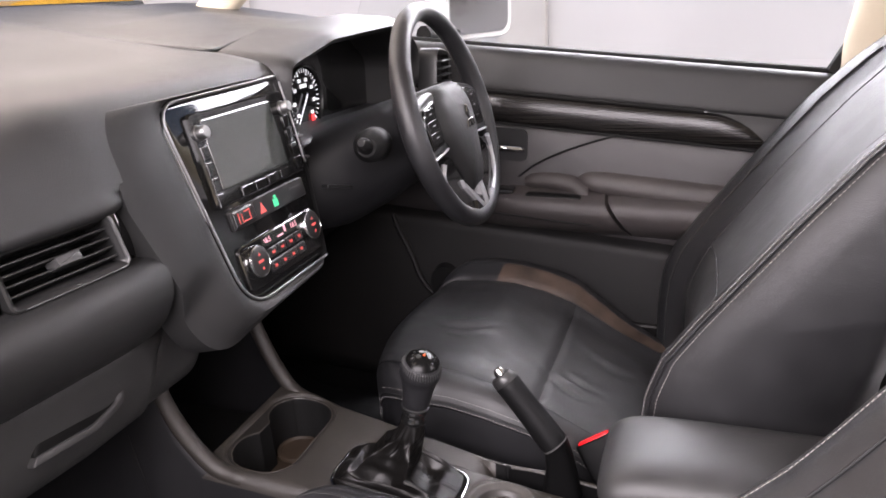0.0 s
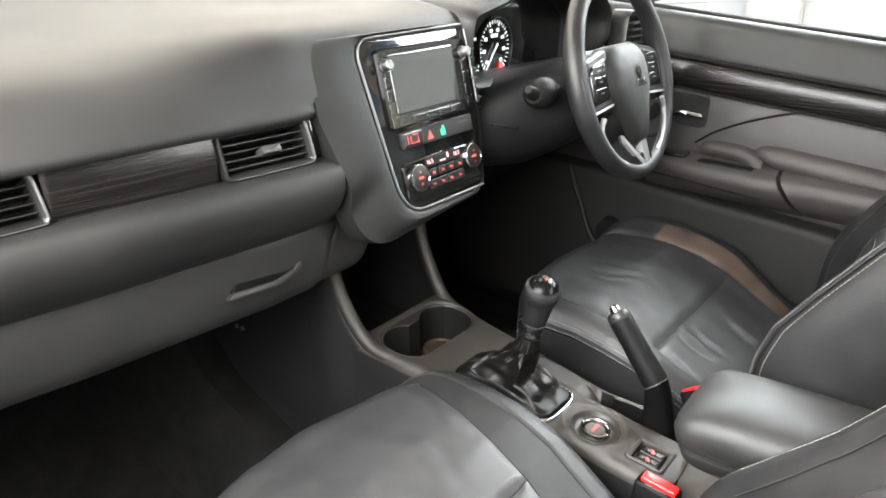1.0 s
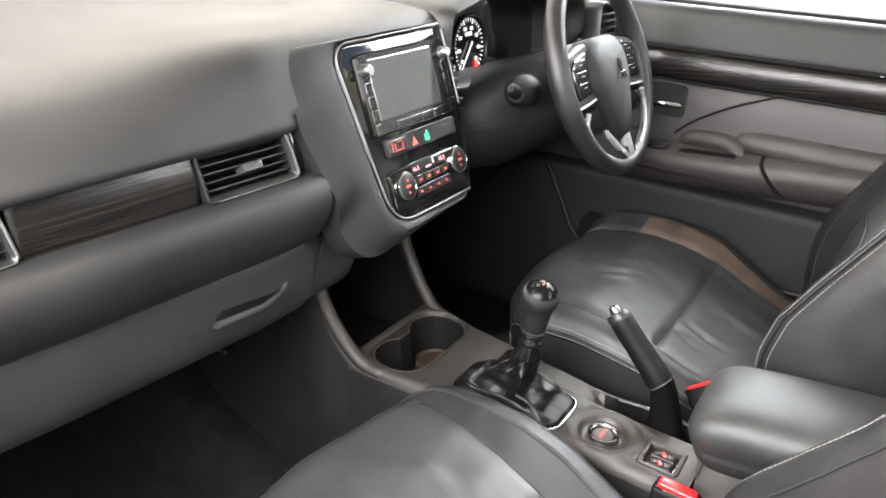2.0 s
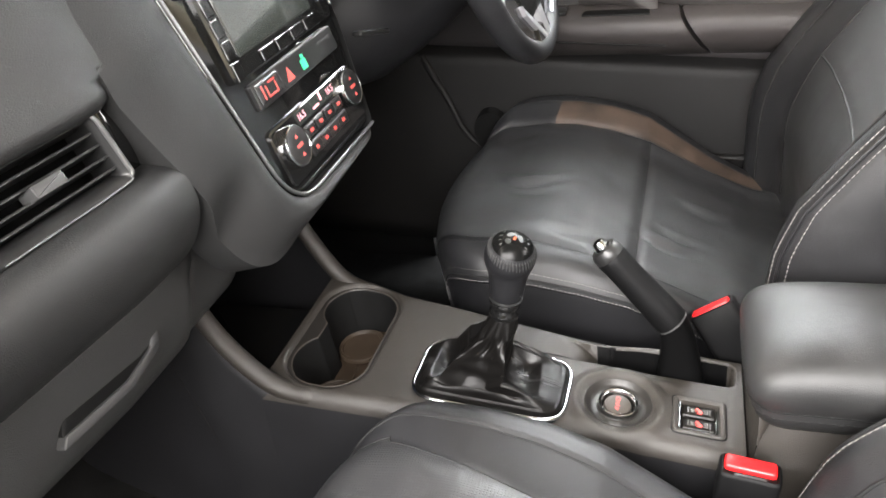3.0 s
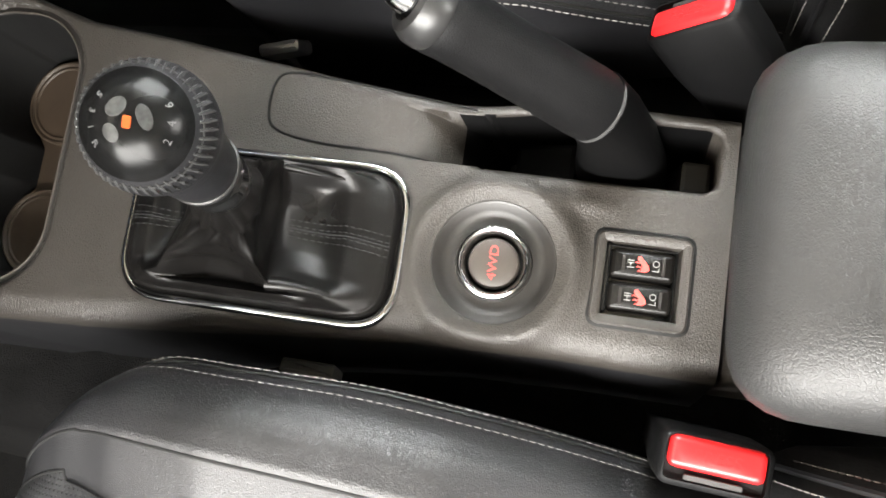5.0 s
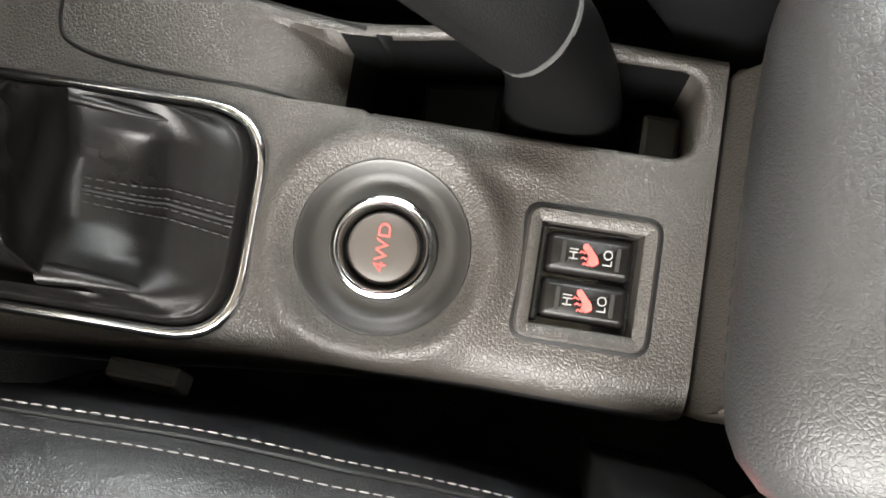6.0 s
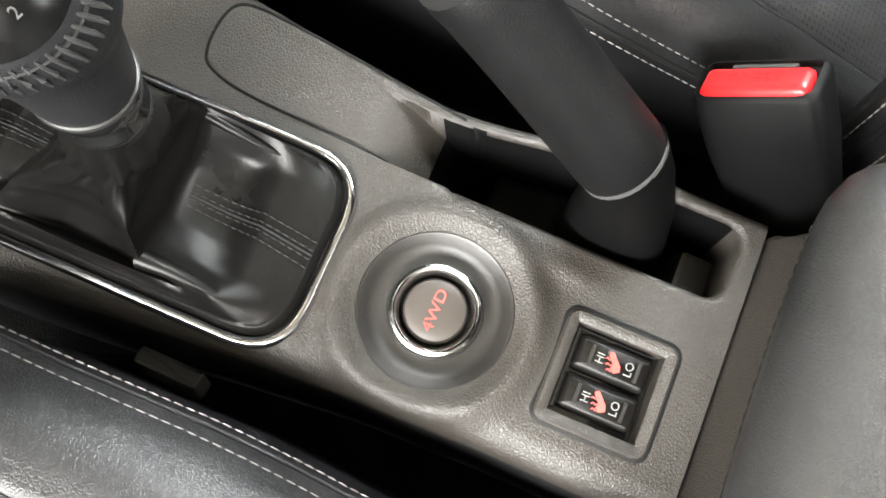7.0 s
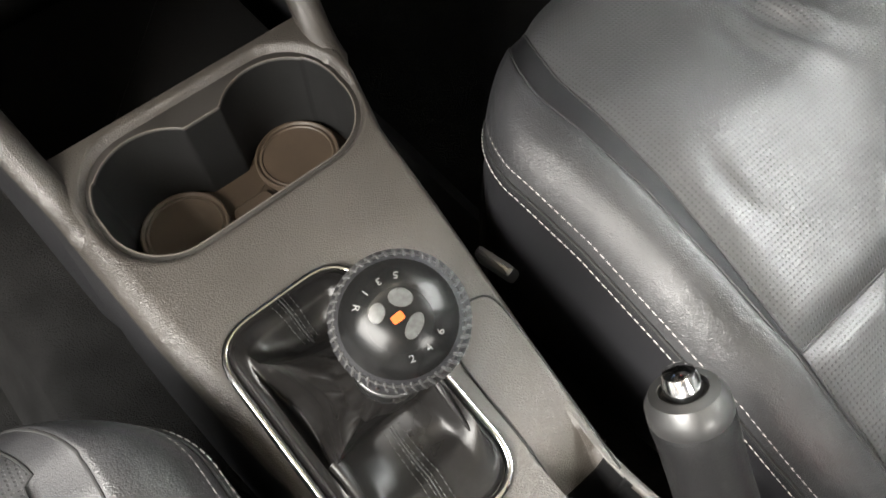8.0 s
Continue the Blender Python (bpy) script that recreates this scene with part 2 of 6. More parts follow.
def loft(loops, closed=True, caps=(True, True), bm=None):
    """Skins loops of equal length one after the other."""
    bm = bm or bmesh.new()
    rows = [[bm.verts.new(p) for p in loop] for loop in loops]
    n = len(rows[0])
    for a, b in zip(rows, rows[1:]):
        for i in range(n if closed else n - 1):
            j = (i + 1) % n
            bm.faces.new((a[i], a[j], b[j], b[i]))
    if closed:
        if caps[0]:
            bm.faces.new(rows[0][::-1])
        if caps[1]:
            bm.faces.new(rows[-1])
    return bm


def spline(pts, n):
    """A smooth curve of n points through the given ones (Catmull-Rom)."""
    p = [Vector(q) for q in pts]
    p = [2 * p[0] - p[1]] + p + [2 * p[-1] - p[-2]]
    m, out = len(p) - 3, []
    for i in range(n):
        t = i / (n - 1) * m
        k = min(int(t), m - 1)
        t -= k
        a, b, c, d = p[k : k + 4]
        out.append(0.5 * (2 * b + (c - a) * t + (2 * a - 5 * b + 4 * c - d) * t * t + (3 * b - a - 3 * c + d) * t**3))
    return out


def lerp_table(rows, v):
    return float(np.interp(v, [r[0] for r in rows], [r[1] for r in rows]))


def tube(pts, r, sides=10, flat=1.0, up=(0, 0, 1), bm=None, caps=(True, True)):
    """A round or flattened tube along points; r: one radius or one each."""
    pts = [Vector(p) for p in pts]
    loops, up = [], Vector(up)
    for i, p in enumerate(pts):
        d = (pts[min(i + 1, len(pts) - 1)] - pts[max(i - 1, 0)]).normalized()
        s = d.cross(up)
        s = s.normalized() if s.length > 1e-4 else d.orthogonal().normalized()
        v = s.cross(d)
        rr = r[i] if isinstance(r, (list, tuple)) else r
        loops.append([p + (s * math.cos(a) + v * math.sin(a) * flat) * rr for a in (2 * math.pi * k / sides for k in range(sides))])
    return loft(loops, bm=bm, caps=caps)


def rpoly(pts, radius, seg=6):
    """A polygon in two dimensions with rounded corners; radius: one or one each."""
    out, n = [], len(pts)
    for i, p in enumerate(pts):
        p = Vector(p)
        r = radius[i] if isinstance(radius, (list, tuple)) else radius
        a, b = (Vector(pts[i - 1]) - p), (Vector(pts[(i + 1) % n]) - p)
        half = a.angle(b) / 2
        cut = min(r / math.tan(half), 0.49 * a.length, 0.49 * b.length)
        a, b = p + a.normalized() * cut, p + b.normalized() * cut
        for k in range(seg + 1):
            t = k / seg
            out.append(a * (1 - t) ** 2 + p * 2 * t * (1 - t) + b * t * t)
    return out


def rect(x0, y0, x1, y1, r, seg=5):
    return rpoly([(x0, y0), (x1, y0), (x1, y1), (x0, y1)], r, seg)


def grown(loop, d):
    """A closed two-dimensional loop (counter-clockwise) moved outwards by d."""
    out, n = [], len(loop)
    for i, p in enumerate(loop):
        t = loop[(i + 1) % n] - loop[i - 1]
        t = t.normalized() if t.length else Vector((1, 0))
        out.append(p + Vector((t.y, -t.x)) * d)
    return out


def slab(loop, frame_m, levels, bm=None, caps=(True, True)):
    """A solid on a two-dimensional loop: levels are rows of (growth, height) in the axes of frame_m."""
    return loft([[frame_m @ Vector((p.x, p.y, h)) for p in grown(loop, g)] for g, h in levels], bm=bm, caps=caps)


def box(center, size, r=0.002, m=Matrix(), seg=2, bm=None):
    x, y, z = (s / 2 for s in size)
    r = min(r, x * 0.9, y * 0.9, z * 0.9)
    c = Matrix.Translation(center)
    lv = [(-r, -z)] + [(-r + r * math.sin(a), -z + r - r * math.cos(a)) for a in (math.pi / 2 * k / seg for k in range(1, seg + 1))]
    lv += [(-r + r * math.cos(a), z - r + r * math.sin(a)) for a in (math.pi / 2 * k / seg for k in range(1, seg + 1))]
    return slab(rect(-x, -y, x, y, r, 3), m @ c, [(g, h) for g, h in lv], bm)


def lathe(m, rows, n=32, bm=None, caps=(True, True)):
    """Rows of (radius, height) turned about the z axis of m."""
    return loft([[m @ Vector((r * math.cos(a), r * math.sin(a), h)) for a in (2 * math.pi * k / n for k in range(n))] for r, h in rows], bm=bm, caps=caps)


def writing(text, m, size, mat, parent, depth=0.0002, name="writing"):
    """Letters as a mesh, in the plane of m."""
    cu = bpy.data.curves.new(name, "FONT")
    cu.body, cu.size, cu.align_x, cu.align_y, cu.extrude = text, size, "CENTER", "CENTER", depth
    tmp = bpy.data.objects.new(name, cu)
    scene.collection.objects.link(tmp)
    me = bpy.data.meshes.new_from_object(tmp.evaluated_get(bpy.context.evaluated_depsgraph_get()))
    bpy.data.objects.remove(tmp)
    me.transform(m)
    me.materials.clear()
    return finish(name, me, mat, parent, "", smooth=False)


def stitches(path, length, gap, r, mat, parent, label="row of stitches", lift=None, name="stitching"):
    """A row of short threads along a curve, as one part."""
    path = [Vector(p) for p in path]
    d = [0.0]
    for a, b in zip(path, path[1:]):
        d.append(d[-1] + (b - a).length)
    px = np.array([list(p) for p in path])

    def at(s):
        return Vector([float(np.interp(s, d, px[:, k])) for k in range(3)])

    bm, s = bmesh.new(), 0.0
    while s + length < d[-1]:
        a, c, b = at(s), at(s + length / 2), at(s + length)
        tube([a, a.lerp(c, 0.5), c, c.lerp(b, 0.5), b], [r * 0.5, r, r, r, r * 0.5], 5, bm=bm)
        s += length + gap
    return tagged(part(name, bm, mat, parent, label), kind="stuff")


def axes(origin, x, y):
    """A frame from an origin and two directions."""
    x = Vector(x).normalized()
    z = x.cross(Vector(y)).normalized()
    y = z.cross(x)
    m = Matrix((x, y, z)).transposed().to_4x4()
    m.translation = origin
    return m

# ---- setting: the hall round the car and the shell of the car ----
FLOOR = 0.06


def sheet(name, verts, mat, label, category, t=0.01):
    """A flat plate with thickness t along its normal."""
    v = [Vector(p) for p in verts]
    nrm = (v[1] - v[0]).cross(v[2] - v[0]).normalized() * t
    bm = loft([v, [p + nrm for p in v]])
    return tagged(part(name, bm, mat, smooth=False), label, category, kind="structure")


sheet("ground", [(-40, -40, -0.52), (40, -40, -0.52), (40, 40, -0.52), (-40, 40, -0.52)], CONCRETE, "pale concrete floor of the hall round the car", "floor", 0.05)
sheet("wall_east", [(5.0, -14, -0.5), (5.0, 14, -0.5), (5.0, 14, 2.6), (5.0, -14, 2.6)], WALLWHITE, "white painted hall wall beyond the driver's window", "wall", 0.1)
for yy in (0.9, 3.4):
    sheet("pillar_east", [(4.95, yy, -0.5), (4.95, yy + 0.35, -0.5), (4.95, yy + 0.35, 2.6), (4.95, yy, 2.6)], CONCRETE, "grey pier on the hall wall", "wall", -0.1)
sheet("beam_north", [(-6, 5.0, 1.36), (6, 5.0, 1.36), (6, 5.0, 1.6), (-6, 5.0, 1.6)], YELLOW, "yellow painted steel beam beyond the windscreen", "beam", 0.2)
# shell of the car
def grid_sheet(name, fn, nu, nv, mat, parent=None, label="", category="", kind="", thick=0.0):
    verts, faces = [], []
    for i in range(nu + 1):
        for j in range(nv + 1):
            verts.append(fn(i / nu, j / nv))
    k = nv + 1
    for i in range(nu):
        for j in range(nv):
            faces.append((i * k + j, (i + 1) * k + j, (i + 1) * k + j + 1, i * k + j + 1))
    ob = raw(name, verts, faces, mat, parent)
    if thick:
        s = ob.modifiers.new("thickness", "SOLIDIFY")
        s.thickness, s.offset = thick, -1
    return tagged(ob, label, category, kind=kind)


def carpet(u, v):
    x, y = -0.80 + 1.56 * u, -0.95 + 2.25 * v
    q = min(1.0, max(0.0, (0.25 - abs(x - 0.02)) / 0.07))            # tunnel under the console, with a rounded brow
    z = FLOOR + (0.11 + 0.40 * max(0.0, min(0.35, y - 0.42))) * q * q * (3 - 2 * q)
    z += 0.55 * max(0.0, y - 0.62) ** 1.1 if y > 0.62 else 0.0     # toe board
    z += 0.004 * noise.noise((x * 9, y * 9, 0))
    return (x, y, z)


grid_sheet("floor", carpet, 60, 80, CARPET, None, "charcoal carpet over the car floor and tunnel", "carpet", "structure", 0.02)
sheet("firewall", [(-0.80, 0.98, 0.1), (0.76, 0.98, 0.1), (0.76, 0.98, 0.86), (-0.80, 0.98, 0.86)], MATT, "dark bulkhead under the dashboard", "wall", 0.02)
sheet("rear_wall", [(-0.80, -1.0, 0.0), (-0.80, -1.0, 0.75), (0.76, -1.0, 0.75), (0.76, -1.0, 0.0)], CARPET, "dark back of the cabin", "wall", 0.02)
sheet("sill", [(-0.80, -0.9, 0.02), (-0.80, 0.9, 0.02), (-0.70, 0.9, 0.02), (-0.70, -0.9, 0.02)], SMOOTH, "black door sill under the passenger opening", "sill", 0.06)


# kick panels: footwell shade is put into their colour
sheet("kick_panel", [(0.69, 0.45, 0.02), (0.69, 1.0, 0.02), (0.69, 1.0, 0.86), (0.69, 0.45, 0.86)], DEEP_SHADE, "black kick panel at the side of the footwell", "panel", 0.02)
sheet("kick_panel", [(-0.78, 0.55, 0.02), (-0.78, 0.55, 0.86), (-0.78, 1.0, 0.86), (-0.78, 1.0, 0.02)], DEEP_SHADE, "black kick panel at the side of the footwell", "panel", 0.02)


def roof(u, v):
    x, y = -0.62 + 1.22 * u, -1.0 + 1.35 * v
    return (x, y, 1.30 - 0.10 * (2 * u - 1) ** 4 - 0.12 * max(0, v - 0.55) ** 2 * 4)


grid_sheet("ceiling", roof, 24, 20, BEIGE, None, "beige headlining of the car roof", "headlining", "structure", -0.02)
# pillars: front pillars, centre pillar on the driver's side
for nm, pts, r in (
    ("pillar_front", [(0.60, 0.36, 1.22), (0.655, 0.60, 1.05), (0.69, 0.86, 0.86)], 0.035),
    ("pillar_front", [(-0.62, 0.36, 1.22), (-0.69, 0.60, 1.05), (-0.74, 0.86, 0.86)], 0.035),
    ("pillar_centre", [(0.60, -0.56, 1.24), (0.655, -0.50, 1.0), (0.69, -0.46, 0.80), (0.69, -0.46, 0.30)], 0.055),
    ("pillar_centre", [(-0.62, -0.70, 1.24), (-0.69, -0.66, 1.0), (-0.74, -0.64, 0.70), (-0.74, -0.62, 0.05)], 0.05),
):
    tagged(part(nm, tube(spline(pts, 12), r, 12, up=(0, 1, 0)), BEIGE), "beige trimmed roof pillar of the car", "pillar", kind="structure")
# windscreen
ws = grid_sheet("windscreen", lambda u, v: (-0.66 + 1.30 * u, 0.98 - 0.61 * v - 0.05 * (2 * u - 1) ** 2, 0.935 + 0.275 * v), 10, 8, GLASS, None, "clear sloping windscreen over the dashboard", "windscreen", "structure", 0.004)
ws.visible_shadow = False
tagged(part("windscreen_band", tube([(-0.66 + 1.30 * u, 0.975 - 0.05 * (2 * u - 1) ** 2, 0.942) for u in np.linspace(0, 1, 20)], 0.014, 8), MATT), "black band along the foot of the windscreen", "windscreen trim", kind="structure")

# ---- dashboard ----
def face_y(x):
    """How far forward the face of the dashboard lies, across the car."""
    return 0.285 + 0.11 * max(0.0, -0.22 - x) + 0.06 * max(0.0, -0.45 - x)


dash = thing("dashboard", (0, 0.6, 0.5), "black soft-touch dashboard with a dark striped wood trim", "dashboard")
TOP = [(0.66, 0.885), (0.50, 0.885), (0.30, 0.878), (0.16, 0.866), (0.09, 0.855), (0.045, 0.838), (0.018, 0.815), (0.004, 0.795), (-0.002, 0.785), (-0.003, 0.779), (0.004, 0.776), (0.03, 0.774)]


TOP2 = [(0.66, 0.885), (0.45, 0.893), (0.25, 0.889), (0.12, 0.880), (0.06, 0.870), (0.034, 0.861), (0.020, 0.845), (0.012, 0.822), (0.004, 0.798), (-0.002, 0.786), (-0.003, 0.779), (0.004, 0.776), (0.03, 0.774)]


def ease(v, a, b):
    q = min(1.0, max(0.0, (v - a) / (b - a)))
    return q * q * (3 - 2 * q)


def upper(u, v):
    x = -0.80 + 0.917 * u
    s = spline([(a, b, 0) for a, b in TOP], 41)[round(v * 40)]
    s = s.lerp(spline([(a, b, 0) for a, b in TOP2], 41)[round(v * 40)], ease(x, -0.42, -0.20))
    w = max(0.0, (-0.45 - x) / 0.35)
    tuck = 0.045 * ease(x, -0.170, -0.145) * ease(-s.y, -0.850, -0.815) + 0.02 * ease(x, -0.203, -0.190) * ease(-s.y, -0.796, -0.786)       # the lip dives behind the surround
    return (x, face_y(x) + s.x * (1 - 0.15 * w) + tuck, s.y - 0.012 * w * (1 if s.x > 0.02 else 0.6) + RISE * ease(s.x, 0.12, 0.66))


RISE = 0.055
grid_sheet("upper_pad", upper, 64, 40, DASH, dash, "soft black upper dashboard pad with a low sheen", thick=0.004)
LOW = [(0.03, 0.720), (0.002, 0.719), (-0.012, 0.716), (-0.018, 0.708), (-0.020, 0.695), (-0.016, 0.680), (-0.004, 0.660), (0.014, 0.643), (0.030, 0.634), (0.044, 0.629)]
grid_sheet("lower_pad", lambda u, v: (lambda x, s: (x, face_y(x) + s.x + 0.045 * ease(x, -0.180, -0.162), s.y))(-0.80 + 0.652 * u, spline([(a, b, 0) for a, b in LOW], 25)[round(v * 24)]), 40, 24, DASH, dash, "rounded black ledge below the wood trim", thick=0.004)
GLOVE = [(0.052, 0.629), (0.044, 0.624), (0.048, 0.595), (0.060, 0.56), (0.072, 0.538), (0.092, 0.520), (0.125, 0.508), (0.17, 0.502)]
glove = grid_sheet("glovebox_lid", lambda u, v: (lambda x, s: (x, face_y(x) + s.x, s.y))(-0.56 + 0.43 * u - 0.045 * (v if u > 0.98 else 0), spline([(a, b, 0) for a, b in GLOVE], 21)[round(v * 20)]), 48, 20, GLOVEM, dash, "soft-grained black glovebox lid", thick=0.006)
# fixed panels either side of and under the lid
grid_sheet("lower_panel", lambda u, v: (lambda x, s: (x, face_y(x) + s.x + 0.004, s.y))(-0.128 + 0.07 * u - 0.04 * v * (1 - u), spline([(a, b, 0) for a, b in GLOVE], 21)[round(v * 20)]), 8, 20, GLOVEM, dash, thick=0.004)
grid_sheet("lower_panel", lambda u, v: (lambda x, s: (x, face_y(x) + s.x + 0.004, s.y))(-0.80 + 0.236 * u, spline([(a, b, 0) for a, b in GLOVE], 21)[round(v * 20)]), 10, 20, GLOVEM, dash, thick=0.004)
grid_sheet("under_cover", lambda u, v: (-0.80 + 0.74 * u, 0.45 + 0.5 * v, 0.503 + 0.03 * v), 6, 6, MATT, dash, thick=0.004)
# latch: a dark plate painting the shade of the recessed grip, with a lip
lm = axes((-0.248, face_y(-0.248) + 0.0505, 0.586), (1, -0.06, 0.0), (0, 0.25, 1))
lo = rpoly([(-0.056, -0.012), (0.006, -0.016), (0.046, -0.008), (0.058, 0.022), (-0.030, 0.018)], [0.004, 0.02, 0.012, 0.003, 0.012])
part("latch_shade", slab(lo, lm, [(0.0, -0.010), (0.0, 0.0030), (-0.001, 0.0036)]), DEEP_SHADE, glove, "dark plate for the shade in the glovebox grip")
lv = rpoly([(-0.060, -0.018), (0.010, -0.022), (0.048, -0.014), (0.060, 0.012), (0.052, 0.012), (0.040, -0.008), (0.008, -0.014), (-0.052, -0.010)], [0.002, 0.02, 0.012, 0.002, 0.002, 0.010, 0.02, 0.002])
part("latch", slab(lv, lm, [(0, -0.004), (0.0, 0.0040), (-0.0006, 0.0054), (-0.001, 0.0057)]), GLOVEM, glove, "smooth black latch of the glovebox")
part("lid_gap", tube(spline([(-0.092, face_y(0) + 0.047, 0.612), (-0.094, face_y(0) + 0.049, 0.596), (-0.104, face_y(0) + 0.060, 0.570), (-0.132, face_y(0) + 0.067, 0.553), (-0.165, face_y(0) + 0.074, 0.540)], 24), 0.0022, 6), PLASTIC, glove, "rounded edge of the lid")
for dx in (0, 0.014):
    part("screw", lathe(pose(-0.1005, 0.60 + dx, 0.362, 0, -90, 0), [(0.004, 0), (0.004, 0.002), (0.002, 0.003)], 12), SATIN, dash, "small screw at the side of the footwell")
part("lid_line", tube([(x, face_y(x) + 0.0445, 0.6275) for x in np.linspace(-0.79, -0.10, 40)], 0.0020, 6), DEEP_SHADE, dash, "dark gap above the glovebox lid")
# scratches on the ledge
for x0, x1, z0, z1 in ((-0.307, -0.262, 0.657, 0.6545), (-0.266, -0.200, 0.6525, 0.6475)):
    pts = []
    for k in range(9):
        x, z = x0 + (x1 - x0) * k / 8, z0 + (z1 - z0) * k / 8
        pts.append((x, face_y(x) + float(np.interp(-z, [-b for a, b in LOW], [a for a, b in LOW])) - 0.0003, z))
    part("scratch", tube(pts, 0.0005, 5), GREYKNOB, dash, "fine pale scratch on the ledge")
# wood trim with two vents
trim_f = lambda x: face_y(x) + 0.010
grid_sheet("wood_trim", lambda u, v: (lambda x: (x, trim_f(x) - 0.005 * math.sin(math.pi * v), 0.717 + 0.061 * v))(-0.494 + 0.173 * u), 30, 8, WOOD, dash, "dark striped wood trim with a glossy lacquer", thick=0.003)


def vent(name, x0, x1, parent, right_edge=True):
    """A slatted outlet with a chrome edge: backing, frame, slats and a tab."""
    xm = (x0 + x1) / 2
    m = axes((xm, face_y(xm) + 0.004, 0.749), (1, -0.11 if xm < -0.22 else -0.02, 0), (0, 0.16, 1))
    w, h = (x1 - x0) / 2, 0.0245
    body = rpoly([(-w, -h), (w + 0.004, -h), (w - 0.004, h), (-w - 0.004, h)], 0.007)
    v = part(name, slab(body, m, [(0.001, -0.03), (-0.001, -0.03)]), MATT, parent, "slatted black air vent with a chrome edge")
    part("vent_frame", slab(body, m, [(0.0, -0.02), (0.003, -0.004), (0.002, 0.002), (0.0, 0.003), (-0.003, 0.001), (-0.005, -0.004), (-0.005, -0.028)], caps=(False, False)), SMOOTH, v)
    edge = [m @ Vector((p[0], p[1], 0.003)) for p in spline([(-w + 0.01, -h - 0.0005, 0), (w - 0.01, -h - 0.0005, 0), (w + 0.002, -h + 0.003, 0), (w + 0.002, -h + 0.012, 0), (w - 0.002, h - 0.01, 0), (w - 0.005, h - 0.002, 0)], 24)]
    part("chrome_edge", tube(edge, [0.0006] * 8 + [0.0010, 0.0014] + [0.0018] * 14, 8), SATIN, v, "thin chrome edge of the vent")
    for k in range(5):
        z = -h + 0.0085 + k * 0.0085
        bl = box((0, 0, 0), (2 * w - 0.004, 0.0022, 0.017), 0.001, m @ pose(0, z, -0.010, -20, 0, 0))
        part("slat", bl, SMOOTH, v)
    part("tab", box((0, 0, 0), (0.024, 0.009, 0.018), 0.002, m @ pose(0.002, -0.002, -0.003, -20, 0, 0)), GREYKNOB, v, "dark grey tab of the vent")
    return v


grid_sheet("wood_trim", lambda u, v: (lambda x: (x, trim_f(x) - 0.005 * math.sin(math.pi * v), 0.717 + 0.061 * v))(-0.205 + 0.03 * u), 4, 8, GLOSS, dash, "gloss black end of the trim", thick=0.003)
vent("air_vent", -0.318, -0.208, dash)
vent("air_vent", -0.62, -0.497, dash)
# body of the dashboard on the driver's side and behind the stack
DTOP = [(0.66, 0.885), (0.45, 0.888), (0.25, 0.888), (0.14, 0.886), (0.10, 0.884), (0.07, 0.882)]
grid_sheet("upper_pad", lambda u, v: (lambda x, s: (x, 0.33 + s.x, s.y + 0.02 * math.sin(math.pi * min(1, max(0, (x - 0.15) / 0.42))) * (1 if s.x < 0.3 else 0.3) + RISE * ease(s.x, 0.08, 0.62)))(0.115 + 0.615 * u, spline([(a, b, 0) for a, b in DTOP], 25)[round(v * 24)]), 30, 24, DASH, dash, thick=0.004)
# knee panel darkened in its colour, as the shade under the dashboard
grid_sheet("knee_panel", lambda u, v: (0.13 + 0.58 * u, 0.315 + 0.10 * v + 0.03 * abs(2 * u - 1) ** 3, 0.72 - 0.17 * v), 20, 10, DEEP_SHADE, dash, "grained black knee panel under the steering column", thick=0.004)
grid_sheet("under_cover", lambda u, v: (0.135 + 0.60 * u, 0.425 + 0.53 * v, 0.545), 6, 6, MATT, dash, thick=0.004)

# ---- centre stack ----
stack = thing("centre_stack", (0.005, 0.29, 0.6), "gloss black centre stack with screen and climate panel", "centre stack")
SM = axes((0.005, 0.300 - 0.235 * 0.09, 0.74), (1, 0, 0), (0, 0.235, 1))   # plane of the stack, middle of it
chrome_l = rpoly([(-0.090, -0.112), (0.092, -0.112), (0.110, -0.010), (0.104, 0.114), (-0.122, 0.112)], [0.05, 0.010, 0.08, 0.006, 0.026], 14)
outer_l = rpoly([(-0.150, -0.145), (0.096, -0.128), (0.124, -0.010), (0.120, 0.119), (-0.203, 0.119), (-0.203, 0.035)], [0.06, 0.012, 0.08, 0.010, 0.012, 0.04], 10)


def resample(loop, n, start):
    """n even steps round a closed loop, from the point nearest to start."""
    fine = []
    for a, b in zip(loop, loop[1:] + loop[:1]):
        fine += [a.lerp(b, q / 24) for q in range(24)]
    loop = fine
    k = min(range(len(loop)), key=lambda i: (loop[i] - Vector(start)).length)
    loop = loop[k:] + loop[:k] + [loop[k]]
    d = np.cumsum([0] + [(b - a).length for a, b in zip(loop, loop[1:])])
    xs, ys = [p.x for p in loop], [p.y for p in loop]
    return [Vector((float(np.interp(s, d, xs)), float(np.interp(s, d, ys)))) for s in np.linspace(0, d[-1], n, endpoint=False)]


def side_w(a):
    """1 on the driver's side of the stack, where the surround falls away, 0 elsewhere."""
    q = min(1.0, max(0.0, (a.x - 0.050) / 0.045))
    return q * q * (3 - 2 * q)


